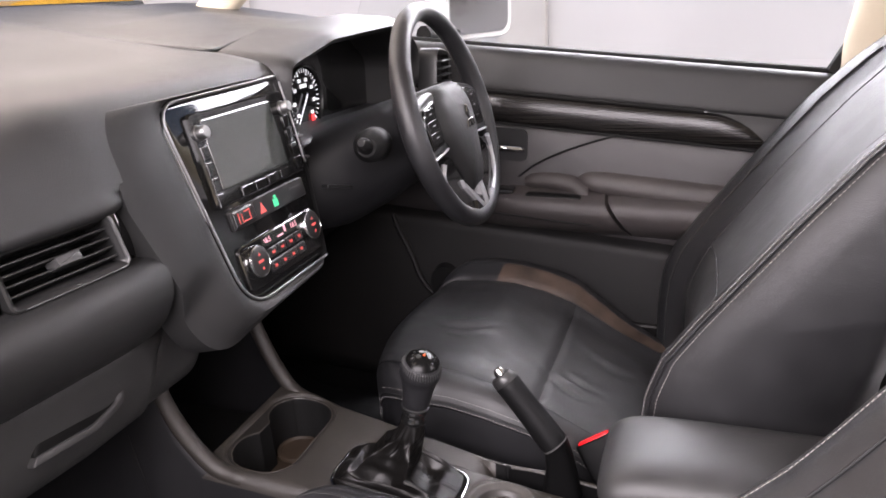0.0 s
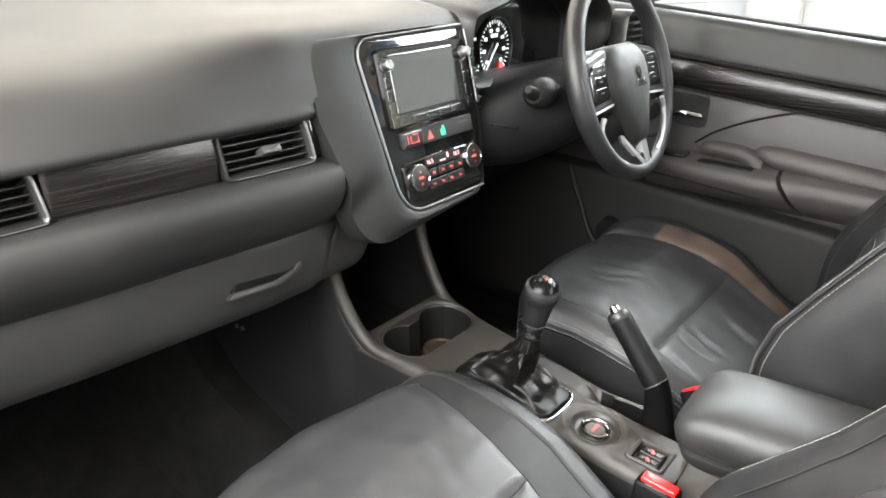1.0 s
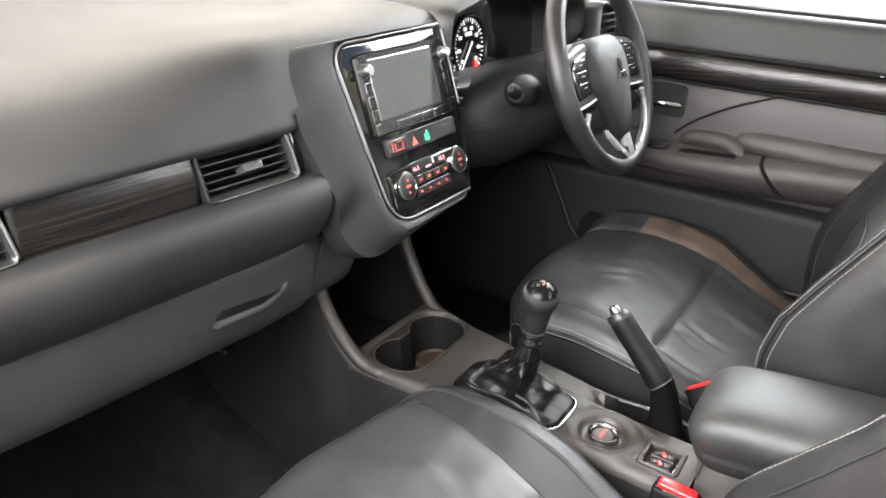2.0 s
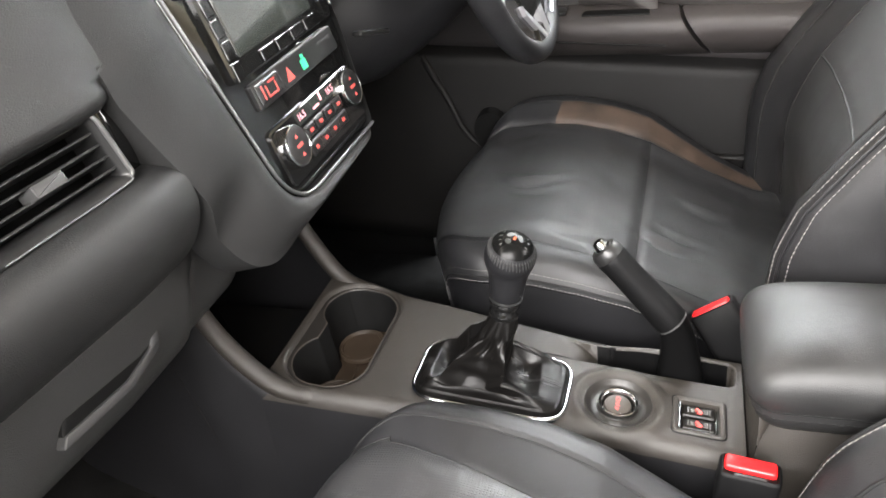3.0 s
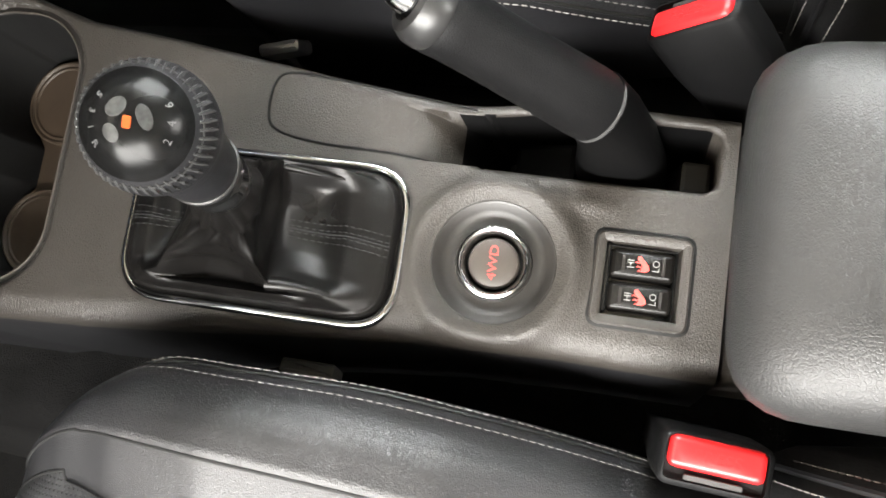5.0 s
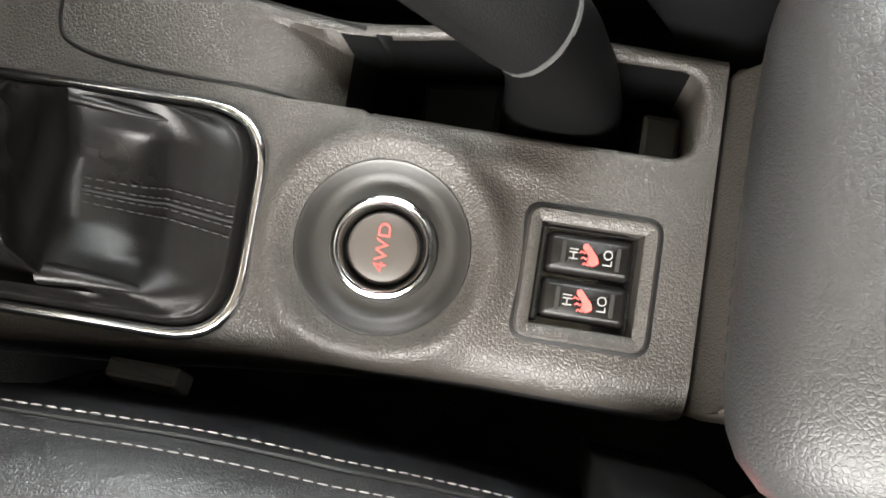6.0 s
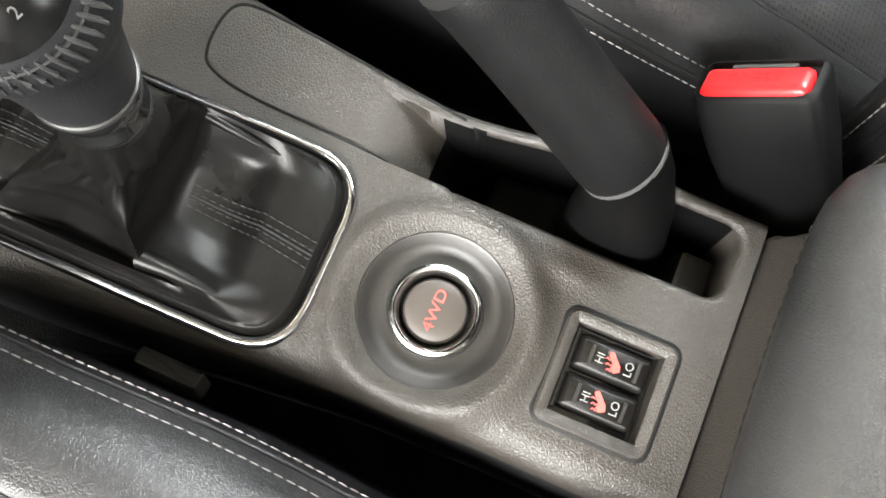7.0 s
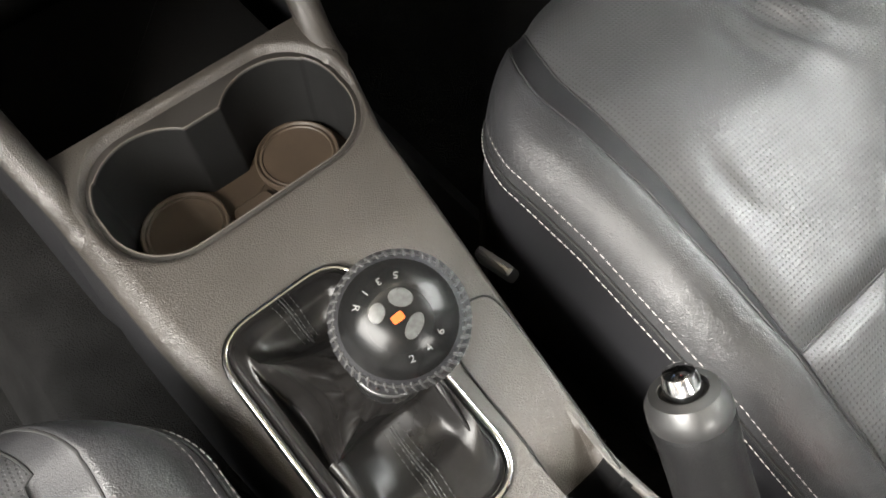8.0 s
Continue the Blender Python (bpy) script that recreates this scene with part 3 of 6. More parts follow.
ca, oa = resample(chrome_l, 120, (0, -0.112)), resample(outer_l, 120, (0, -0.148))
rows = []
EDGE_H = [(-0.145, -0.012), (-0.090, -0.014), (-0.060, 0.005), (-0.027, 0.0065), (-0.016, 0.0050), (0.028, 0.0050), (0.046, 0.0078), (0.060, 0.0055), (0.080, 0.0035), (0.100, 0.0012), (0.117, -0.0060)]   # height at which the flange meets pad, trim and ledge
for t, lift in ((0.0, None), (0.0, 0.003), (0.05, 0.007), (0.18, 0.0105), (0.35, 0.0120), (0.52, 0.0115), (0.68, 0.0085), (0.82, 0.0045), (0.93, 0.0012), (1.0, 0.0), (1.0, None)):
    row = []
    for a, b in zip(grown(ca, 0.003), oa):
        eh = lerp_table(EDGE_H, b.y)
        h = (-0.012 if t == 0 else eh - 0.03) if lift is None else lift + (eh * ease(t, 0.25, 1.0))
        h = h * (1 - side_w(a)) + side_w(a) * (0.002 - 0.05 * t * t)
        row.append(SM @ Vector((a.x + (b.x - a.x) * t, a.y + (b.y - a.y) * t, h)))
    rows.append(row)
part("surround", loft(rows, caps=(False, False)), SURROUND, stack, "soft black surround of the centre stack")
k0 = max(range(120), key=lambda i: ca[i].x + 2 * ca[i].y)
k1 = max(range(120), key=lambda i: ca[i].x - 3 * ca[i].y)
rim = [SM @ Vector((p.x, p.y, 0.0062)) for p in grown(ca, 0.0010)]
part("chrome_rim", tube(rim[k0:] + rim[: k1 + 1], 0.0017, 12, up=(0, -1, 0.235)), SATIN, stack, "satin chrome rim")
part("gloss_panel", slab(ca, SM, [(0.0, -0.02), (0.0, -0.002), (-0.002, 0.0), (-0.004, 0.0005)]), GLOSS, stack, "gloss black panel")


def on_stack(x0, z0, x1, z1, r, levels, mat, parent, name, label=""):
    return part(name, slab(rect(x0 - 0.005, z0, x1 - 0.005, z1, r), SM, levels), mat, parent, label)


def zz(z):
    """Height on the slanted plane of the stack for a height in the car."""
    return (z - 0.74) * math.sqrt(1 + 0.235**2)


unit = on_stack(-0.080, zz(0.737), 0.104, zz(0.835), 0.006, [(0, -0.005), (0, 0.005), (-0.002, 0.007), (-0.003, 0.007)], GLOSS, stack, "infotainment_unit", "black double-height infotainment unit, screen switched off")
on_stack(-0.064, zz(0.753), 0.070, zz(0.827), 0.003, [(0, 0.004), (0, 0.0078), (-0.001, 0.0082), (-0.002, 0.0082)], SCREEN, unit, "screen", "dark glossy touch screen, off")
for k in range(4):
    on_stack(-0.078, zz(0.738 + 0.0165 * k), -0.067, zz(0.752 + 0.0165 * k), 0.001, [(0, 0.005), (0, 0.0085), (-0.0006, 0.0088), (-0.001, 0.0088)], GLOSS, unit, "button")
    on_stack(0.086, zz(0.742 + 0.0165 * k), 0.099, zz(0.756 + 0.0165 * k), 0.001, [(0, 0.005), (0, 0.0085), (-0.0006, 0.0088), (-0.001, 0.0088)], GLOSS, unit, "button")
for k in range(4):
    on_stack(-0.035 + 0.027 * k, zz(0.739), -0.012 + 0.027 * k, zz(0.749), 0.001, [(0, 0.005), (0, 0.0082), (-0.0006, 0.0086), (-0.001, 0.0086)], GLOSS, unit, "button")
for sx in (-0.073, 0.093):
    part("volume_knob", lathe(SM @ pose(sx - 0.005, zz(0.815), 0.005), [(0.0085, 0), (0.0085, 0.004), (0.0070, 0.005), (0.0068, 0.013), (0.0058, 0.0145), (0.003, 0.0145)], 20), SATIN, unit, "silver turning knob")
# switch strip: three switches and a blank
strip = on_stack(-0.064, zz(0.709), 0.092, zz(0.731), 0.003, [(0, -0.004), (0, 0.004), (-0.001, 0.005), (-0.002, 0.005)], SMOOTH, stack, "switch_strip", "black switch strip with hazard warning switch")


def mark(x, z, loop, mat, parent, h, name="marking"):
    return part(name, slab([Vector((p[0] + x - 0.005, p[1] + zz(z))) for p in loop], SM, [(0, h), (0, h + 0.0004)]), mat, parent, smooth=False)


on_stack(-0.062, zz(0.711), -0.022, zz(0.729), 0.002, [(0, 0.004), (0, 0.0058), (-0.0015, 0.0066), (-0.003, 0.0066)], SMOOTH, strip, "switch")
for a, b, c, d in ((-0.012, -0.006, -0.0105, 0.006), (0.0, 0.0045, 0.011, 0.006), (-0.006, -0.006, -0.0045, 0.004), (-0.006, -0.006, 0.009, -0.0045), (0.009, -0.006, 0.0105, 0.003)):
    mark(-0.043, 0.720, rect(a, b, c, d, 0.0004, 1), REDMARK, strip, 0.0066)
mark(-0.006, 0.719, [Vector((-0.0065, -0.006)), Vector((0.0065, -0.006)), Vector((0, 0.006))], REDMARK, strip, 0.005, "hazard_triangle")
mark(0.022, 0.719, rect(-0.005, -0.006, 0.005, 0.003, 0.001, 2), GREEN, strip, 0.005)
mark(0.022, 0.719, rect(-0.001, 0.0035, 0.0035, 0.007, 0.0005, 2), GREEN, strip, 0.005)
mark(0.070, 0.7235, rect(-0.013, -0.0012, 0.013, 0.0012, 0.0004, 1), GREYKNOB, strip, 0.005)
# climate panel
clim = on_stack(-0.072, zz(0.642), 0.094, zz(0.692), 0.008, [(0, -0.004), (0, 0.003), (-0.0015, 0.0045), (-0.004, 0.0045)], GLOSS, stack, "climate_panel", "gloss black climate panel with two chrome-ringed dials")
disp = on_stack(-0.028, zz(0.679), 0.052, zz(0.6905), 0.001, [(0, 0.003), (0, 0.0048), (-0.001, 0.0048)], SCREEN, clim, "display", "dark climate display with pink figures")
PINK = material("pink_display_segments", (0.5, 0.2, 0.25), 0.5, emit=((1.0, 0.45, 0.5), 0.8))
writing("16.5", SM @ pose(-0.0225, zz(0.6847), 0.0050), 0.0085, PINK, disp, 0.0001, "temperature_figures")
writing("16.5", SM @ pose(0.037, zz(0.6847), 0.0050), 0.0085, PINK, disp, 0.0001, "temperature_figures")
mark(0.012, 0.682, rect(-0.008, -0.001, 0.004, 0.001, 0.0003, 1), PINK, disp, 0.0048)
mark(0.022, 0.686, rect(-0.0015, -0.003, 0.0015, 0.004, 0.0003, 1), PINK, disp, 0.0048)
for sx, sz in ((-0.049, 0.670), (0.074, 0.674)):
    dm = SM @ pose(sx - 0.005, zz(sz), 0.004)
    dial = part("dial", lathe(dm, [(0.0185, 0), (0.0185, 0.006), (0.0180, 0.0074), (0.0168, 0.0076), (0.0164, 0.0070)], 36, caps=(True, False)), CHROME, clim, "chrome-ringed climate dial")
    part("dial_face", lathe(dm, [(0.0166, 0.005), (0.0166, 0.0072), (0.015, 0.0080), (0.006, 0.0080)], 30), SMOOTH, dial)
    for k, (a, b) in enumerate(((0, 0.008), (0, -0.008))):
        part("arrow", slab([Vector((a - 0.0022, b - 0.0015)), Vector((a + 0.0022, b - 0.0015)), Vector((a, b + 0.0018))], dm, [(0, 0.0079), (0, 0.0083)]), REDMARK, dial, smooth=False)
    part("caption_bar", slab(rect(-0.005, -0.0014, 0.005, 0.0014, 0.0004, 1), dm, [(0, 0.0079), (0, 0.0083)]), REDMARK, dial, smooth=False)
for k in range(4):
    bx = -0.024 + k * 0.0195
    b1 = on_stack(bx, zz(0.665), bx + 0.0175, zz(0.6755), 0.001, [(0, 0.004), (0, 0.0062), (-0.001, 0.007), (-0.002, 0.007)], SMOOTH, clim, "button")
    mark(bx + 0.0088, 0.670, rect(-0.003, -0.0015, 0.003, 0.0015, 0.0005, 1), REDMARK, b1, 0.007)
    b1 = on_stack(bx - 0.004, zz(0.650), bx + 0.0165, zz(0.6615), 0.001, [(0, 0.004), (0, 0.0062), (-0.001, 0.007), (-0.002, 0.007)], SMOOTH, clim, "button")
    mark(bx + 0.006, 0.6555, rect(-0.003, -0.0018, 0.002, 0.0015, 0.0005, 1), REDMARK, b1, 0.007)
# side outlet towards the driver
sv = part("side_vent", box((0, 0, 0), (0.018, 0.104, 0.03), 0.004, SM @ pose(0.1165, zz(0.792), -0.016)), MATT, stack, "narrow slatted vent beside the screen")
for k in range(7):
    part("slat", box((0, 0, 0), (0.014, 0.0022, 0.012), 0.0008, SM @ pose(0.1175, zz(0.792) - 0.042 + 0.014 * k, -0.001, 25, 14, 0)), SATIN if k % 3 == 2 else SMOOTH, sv)
part("chrome_edge", tube([SM @ Vector((0.108, zz(0.845), 0.003)), SM @ Vector((0.110, zz(0.79), 0.003)), SM @ Vector((0.111, zz(0.745), 0.002))], 0.0014, 8), SATIN, sv, "thin chrome line beside the vent")

# ---- centre console ----
SLOPE = 0.125


def deck(y):
    return 0.36 + SLOPE * y


console = thing("centre_console", (0.02, 0.1, FLOOR), "grained black plastic centre console with cup holders", "console")
DRV = [(-0.125, 0.093), (-0.08, 0.094), (-0.033, 0.095), (0.0, 0.0898), (0.015, 0.0879), (0.027, 0.0872), (0.042, 0.0880), (0.06, 0.0902), (0.136, 0.101), (0.2, 0.110), (0.262, 0.117), (0.31, 0.131), (0.39, 0.140)]
PAS = [(-0.125, -0.048), (-0.04, -0.047), (0.041, -0.049), (0.12, -0.056), (0.165, -0.061), (0.232, -0.067), (0.303, -0.071), (0.39, -0.075)]
CUPC = [(-0.012, 0.318), (0.080, 0.319)]


def sd_round_rect(x, y, cx, cy, hx, hy, r):
    qx, qy = abs(x - cx) - hx + r, abs(y - cy) - hy + r
    return math.hypot(max(qx, 0), max(qy, 0)) + min(max(qx, qy), 0) - r


def sd_cup(x, y):
    """The opening in the deck."""
    return sd_round_rect(x, y, 0.034, 0.309, 0.088, 0.047, 0.042)


def sd_insert(x, y):
    """The two cups of the insert, with a blunt tooth between them at the front."""
    cups = min(math.hypot(x + 0.010, y - 0.309), math.hypot(x - 0.078, y - 0.309)) - 0.0425
    return max(sd_cup(x, y) + 0.0032, -max(0.338 - y, -cups))


def sd_boot(x, y):
    return sd_round_rect(x, y, 0.0, 0.130, 0.044, 0.077, 0.026)


def well_edge(y):
    """The driver's side of the hand brake well: a narrow rail is left beside it."""
    return min(0.0860, lerp_table(DRV, y) - 0.0068)


def sd_well(x, y):
    x1 = well_edge(y)
    return sd_round_rect(x, y, (0.051 + x1) / 2, -0.0460, (x1 - 0.051) / 2, 0.0650, 0.009)


def sd_switch(x, y):
    return sd_round_rect(x, y, 0.0, -0.0775, 0.0235, 0.0235, 0.005)


def sd_dish(x, y):
    return math.hypot(x, y) - 0.0335


def fillet(d, r):
    """Drop of a rounded edge of radius r at distance d from it."""
    return r - math.sqrt(max(0.0, r * r - (r - d) ** 2)) if 0 <= d < r else 0.0


def deck_z(x, y):
    z = deck(y)
    rr = math.hypot(x, y)
    # raised ring and dish round the drive mode button
    z += 0.0048 * math.exp(-(((rr - 0.0425) / 0.0070) ** 2))
    # a soft spine runs on from the ring towards the hand brake
    z += 0.0022 * math.exp(-(((x - 0.040 - 0.10 * (y + 0.03)) / 0.006) ** 2)) * ease(y, -0.075, -0.035) * ease(-y, -0.01, 0.03)
    # pad: a flat lid that sinks towards the hand brake
    lo, hi = lerp_table(PAS, y), lerp_table(DRV, y)
    if 0.0510 < x < 0.090 and -0.11 < y < 0.075:
        x1 = well_edge(y)
        w = ease(x, 0.0514, 0.0530) * ease(-x, -x1 - 0.0001, 0.0012 - x1) * ease(y, -0.012, 0.016)
        z -= 0.046 * w * min(1.0, max(0.0, (0.066 - y) / 0.050)) ** 2.2
    for f, r in ((sd_cup, 0.005), (sd_well, 0.003)):
        z -= fillet(max(f(x, y), 0), r) if f(x, y) < r else 0
    for e, r in ((x - lo, 0.017), (hi - x, 0.0055)):
        z -= fillet(max(e, 0.0), r) if e < r else 0
    return z


CELL = 0.002
ys = np.arange(-0.120, 0.3651, CELL)
NX = 110
verts, faces = [], []


def column(i, y, lo, hi):
    """Columns of the deck: even at the cups, along both sides of the well further back."""
    a = lo + (hi - lo) * i / NX
    b = float(np.interp(i, (-1, 0, 74, 102, NX, NX + 1), (lo - 0.0014, lo, 0.0515, well_edge(y), hi, hi + 0.0009)))
    return b + (a - b) * ease(y, 0.072, 0.112)


HOLES = (sd_cup, sd_boot, sd_well, sd_switch, sd_dish)
plan = [(column(i, y, lerp_table(PAS, y), lerp_table(DRV, y)), float(y)) for y in ys for i in range(NX + 1)]
for j in range(len(ys) - 1):
    for i in range(NX):
        q = (j * (NX + 1) + i, j * (NX + 1) + i + 1, (j + 1) * (NX + 1) + i + 1, (j + 1) * (NX + 1) + i)
        cx, cy = sum(plan[k][0] for k in q) / 4, sum(plan[k][1] for k in q) / 4
        if min(f(cx, cy) for f in HOLES) > 0:
            faces.append(q)
sides = collections.Counter(tuple(sorted((q[k], q[k - 1]))) for q in faces for k in range(4))
rim_points = {k for e, n in sides.items() if n == 1 for k in e}
for k, (x, yy) in enumerate(plan):
    if k in rim_points:                                # draw the border of each opening onto its true outline
        f = min(HOLES, key=lambda g: abs(g(x, yy)))
        if abs(f(x, yy)) < 0.003:
            for _ in range(5):
                d = f(x, yy)
                gx, gy = (f(x + 1e-4, yy) - f(x - 1e-4, yy)) / 2e-4, (f(x, yy + 1e-4) - f(x, yy - 1e-4)) / 2e-4
                n2 = gx * gx + gy * gy
                if n2 > 0.1:
                    x, yy = x - d * gx / n2, yy - d * gy / n2
    verts.append((x, yy, deck_z(x, yy)))
bm = bmesh.new()
vs = [bm.verts.new(v) for v in verts]
for q in faces:
    bm.faces.new([vs[k] for k in q])
bmesh.ops.delete(bm, geom=[v for v in bm.verts if not v.link_faces], context="VERTS")
# walls of the openings
edge = [e for e in bm.edges if e.is_boundary and min(f(*((e.verts[0].co + e.verts[1].co) / 2)[:2]) for f in (sd_boot, sd_well)) < 0.002]
got = bmesh.ops.extrude_edge_only(bm, edges=edge)["geom"]
for v in got:
    if isinstance(v, bmesh.types.BMVert):
        deep = 0.10 if sd_well(v.co.x, v.co.y) < 0.003 else 0.012
        v.co.z -= deep
# flanks down to the tunnel
flank = [e for e in bm.edges if e.is_boundary and len([1 for v in e.verts if abs(v.co.x - lerp_table(PAS, v.co.y)) < 0.002 or abs(v.co.x - lerp_table(DRV, v.co.y)) < 0.002]) == 2 and e.verts[0].co.z > 0.3]
for dz, dx in ((0.03, 0.004), (0.10, 0.010), (0.14, 0.014)):
    got = bmesh.ops.extrude_edge_only(bm, edges=flank)["geom"]
    flank = [g for g in got if isinstance(g, bmesh.types.BMEdge)]
    for v in got:
        if isinstance(v, bmesh.types.BMVert):
            v.co.z -= dz
            v.co.x += -dx if v.co.x < 0.02 else dx
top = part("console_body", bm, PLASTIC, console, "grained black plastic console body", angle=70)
top.data.materials.append(SKIRT)                      # flanks coloured darker than the deck, for the shade beside it
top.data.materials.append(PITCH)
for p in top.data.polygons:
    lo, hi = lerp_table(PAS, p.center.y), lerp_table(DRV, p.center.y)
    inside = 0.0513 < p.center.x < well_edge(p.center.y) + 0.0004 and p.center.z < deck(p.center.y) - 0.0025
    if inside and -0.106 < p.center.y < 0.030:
        p.material_index = 2                          # shade down in the hand brake well, put into the wall and ramp colour
    if p.center.z < deck(p.center.y) - 0.0195 and not lo + 0.001 < p.center.x < hi - 0.001:
        p.material_index = 1

# floor of the cups with brown coasters, and a tooth between
for cx, cy in CUPC:
    cm = Matrix.Translation((cx, cy, deck(cy) - 0.067))
    part("coaster", lathe(cm, [(0.0300, 0), (0.0300, 0.0045), (0.0294, 0.0056), (0.0284, 0.0056), (0.0278, 0.0046), (0.0270, 0.0040), (0.0262, 0.0046), (0.0252, 0.0046), (0.0244, 0.0036), (0.020, 0.0032)], 44), BROWN, console, "brown rubber coaster in the cup holder")
part("cup_floor", box((0.034, 0.309, deck(0.309) - 0.071), (0.18, 0.10, 0.006), 0.002), BROWN, console)
# inner dividing wall between the two cups
part("cup_insert", slab(rpoly([(0.010, 0.264), (0.058, 0.264), (0.048, 0.312), (0.020, 0.312)], 0.006), Matrix.Translation((0, 0, deck(0.29) - 0.069)), [(0, 0), (0, 0.006), (-0.002, 0.008)]), BROWN, console, "brown plastic divider between the cups")
def contour(fn, level, n):
    """The outline of a shape about the middle of the cups, n points."""
    out = []
    for k in range(n):
        c, q = math.cos(2 * math.pi * k / n), math.sin(2 * math.pi * k / n)
        lo, hi = 0.0, 0.2
        for _ in range(30):
            mid = (lo + hi) / 2
            lo, hi = (mid, hi) if fn(0.034 + c * mid, 0.300 + q * mid) < level else (lo, mid)
        out.append(Vector((0.034 + c * lo, 0.300 + q * lo)))
    return out


wall_pts, lip_pts = contour(sd_insert, 0.0, 360), contour(sd_cup, 0.0012, 360)
part("insert_plate", loft([[Vector((p.x, p.y, deck(p.y) - dz_)) for p in lp] for lp, dz_ in ((lip_pts, 0.0040), (lip_pts, 0.0052), (wall_pts, 0.0046), (grown(wall_pts, -0.0006), 0.0060))], caps=(False, False)), DISH, console, "smooth dark brown lip of the cup insert", angle=50)
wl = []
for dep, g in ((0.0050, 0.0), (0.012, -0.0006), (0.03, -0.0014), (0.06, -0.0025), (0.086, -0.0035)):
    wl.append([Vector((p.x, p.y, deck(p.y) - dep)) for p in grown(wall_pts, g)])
# the shade inside the cups is part of the wall colour
part("cup_wall", loft(wl, caps=(False, False)), DEEP_SHADE, console, "dark smooth wall of the cup holder", angle=60)
part("cup_rim", tube([Vector((p.x, p.y, deck(p.y) - 0.0044)) for p in wall_pts + wall_pts[:1]], 0.0006, 6), BUTTON, console, "thin pale edge of the cup insert")
# arms up to the dashboard and the dark bay between them
for pts, sgn in (([(-0.0605, 0.300, 0.3865), (-0.0620, 0.335, 0.3925), (-0.065, 0.360, 0.412), (-0.068, 0.388, 0.455), (-0.070, 0.405, 0.50), (-0.072, 0.412, 0.55)], -1), ([(0.1270, 0.318, 0.3865), (0.1290, 0.340, 0.3950), (0.133, 0.360, 0.410), (0.136, 0.385, 0.452), (0.139, 0.405, 0.50), (0.14, 0.412, 0.55)], 1)):
    part("console_arm", tube(spline(pts, 28), [0.006, 0.008] + [0.0105] * 26, 14, up=(1, 0, 0)), PLASTIC, console, "curved arm rising from the console to the dashboard")
    def flank(u, v, pts=pts, sgn=sgn):
        y = 0.33 + 0.62 * u
        ztop = lerp_table([(p[1], p[2]) for p in pts], y) - 0.004
        x = lerp_table([(p[1], p[0]) for p in pts], y) + sgn * (0.006 + 0.028 * v)
        return (x, y, ztop + (0.10 - ztop) * v)
    # same darker colour here: the shade low beside the console
    grid_sheet("console_flank", flank, 30, 12, SKIRT, console, "grained black flank of the console", thick=0.004)
part("flank_seam", tube([(-0.0850, 0.455, 0.454), (-0.0885, 0.440, 0.394), (-0.0926, 0.425, 0.333)], 0.0006, 6), LOWER, console, "fine seam of the console flank")
# bay parts coloured near black to stand for the shade in there
part("bay_floor", box((0.034, 0.46, 0.345), (0.19, 0.20, 0.01), 0.003), DEEP_SHADE, console, "dark storage bay ahead of the cup holders")
part("bay_front", box((0.034, 0.362, 0.375), (0.19, 0.006, 0.06), 0.002), DEEP_SHADE, console)
part("bay_back", box((0.034, 0.60, 0.45), (0.24, 0.01, 0.3), 0.002), DEEP_SHADE, console)
# chrome frame of the gear lever boot
bz = rect(-0.046, 0.049, 0.046, 0.211, 0.028, 8)
DM = axes((0, 0, 0.36), (1, 0, 0), (0, 1, SLOPE))
part("boot_frame", slab(bz, DM, [(0.001, -0.002), (0.0011, 0.0012), (0.0005, 0.0026), (-0.0007, 0.0036), (-0.0021, 0.0038), (-0.0033, 0.0031), (-0.0041, 0.0017), (-0.0043, -0.004)], caps=(False, False)), CHROME, console, "chrome frame round the gear lever boot", angle=80)
# seam of the lid beside the hand brake
pl = [(0.052, 0.020), (0.0535, 0.06), (0.0555, 0.110), (0.060, 0.132), (0.068, 0.139), (0.086, 0.139), (0.0945, 0.132), (0.0945, 0.110), (0.089, 0.06), (0.0835, 0.020)]
pl = [Vector((p.x, p.y, deck_z(p.x, p.y) + 0.0001)) for p in spline([(a, b, 0) for a, b in pl], 60)]
part("lid_seam", tube(pl, 0.0008, 6), MATT, console, "fine seam of the console lid")
# drive mode button in its dish
dial = part("dish", lathe(DM, [(0.0345, -0.0060), (0.0342, 0.0000), (0.0334, 0.0016), (0.0322, 0.0010), (0.0295, -0.0030), (0.0265, -0.0052), (0.0235, -0.0058), (0.0212, -0.0056), (0.0206, -0.0040), (0.0203, -0.008)], 64, caps=(False, False)), DISH, console, "smooth black dish round the drive mode button")
part("chrome_ring", lathe(DM, [(0.0205, -0.010), (0.0206, -0.0030), (0.0202, -0.0006), (0.0195, 0.0010), (0.0184, 0.0015), (0.0174, 0.0011), (0.0168, 0.0002), (0.0164, -0.0008), (0.0158, -0.0020), (0.0152, -0.0070)], 64, caps=(False, False)), CHROME, console, "chrome ring of the drive mode button")
knob = part("drive_button", lathe(DM, [(0.0140, -0.010), (0.0139, -0.0042), (0.0130, -0.0022), (0.0112, -0.0014), (0.006, -0.0011), (0.002, -0.0011)], 48), BUTTON, console, "round dark grey drive mode button")
writing("4WD", DM @ pose(0, 0, -0.0009) @ Matrix.Diagonal((1.25, 1, 1, 1)), 0.0068, REDMARK, knob, 0.0001)
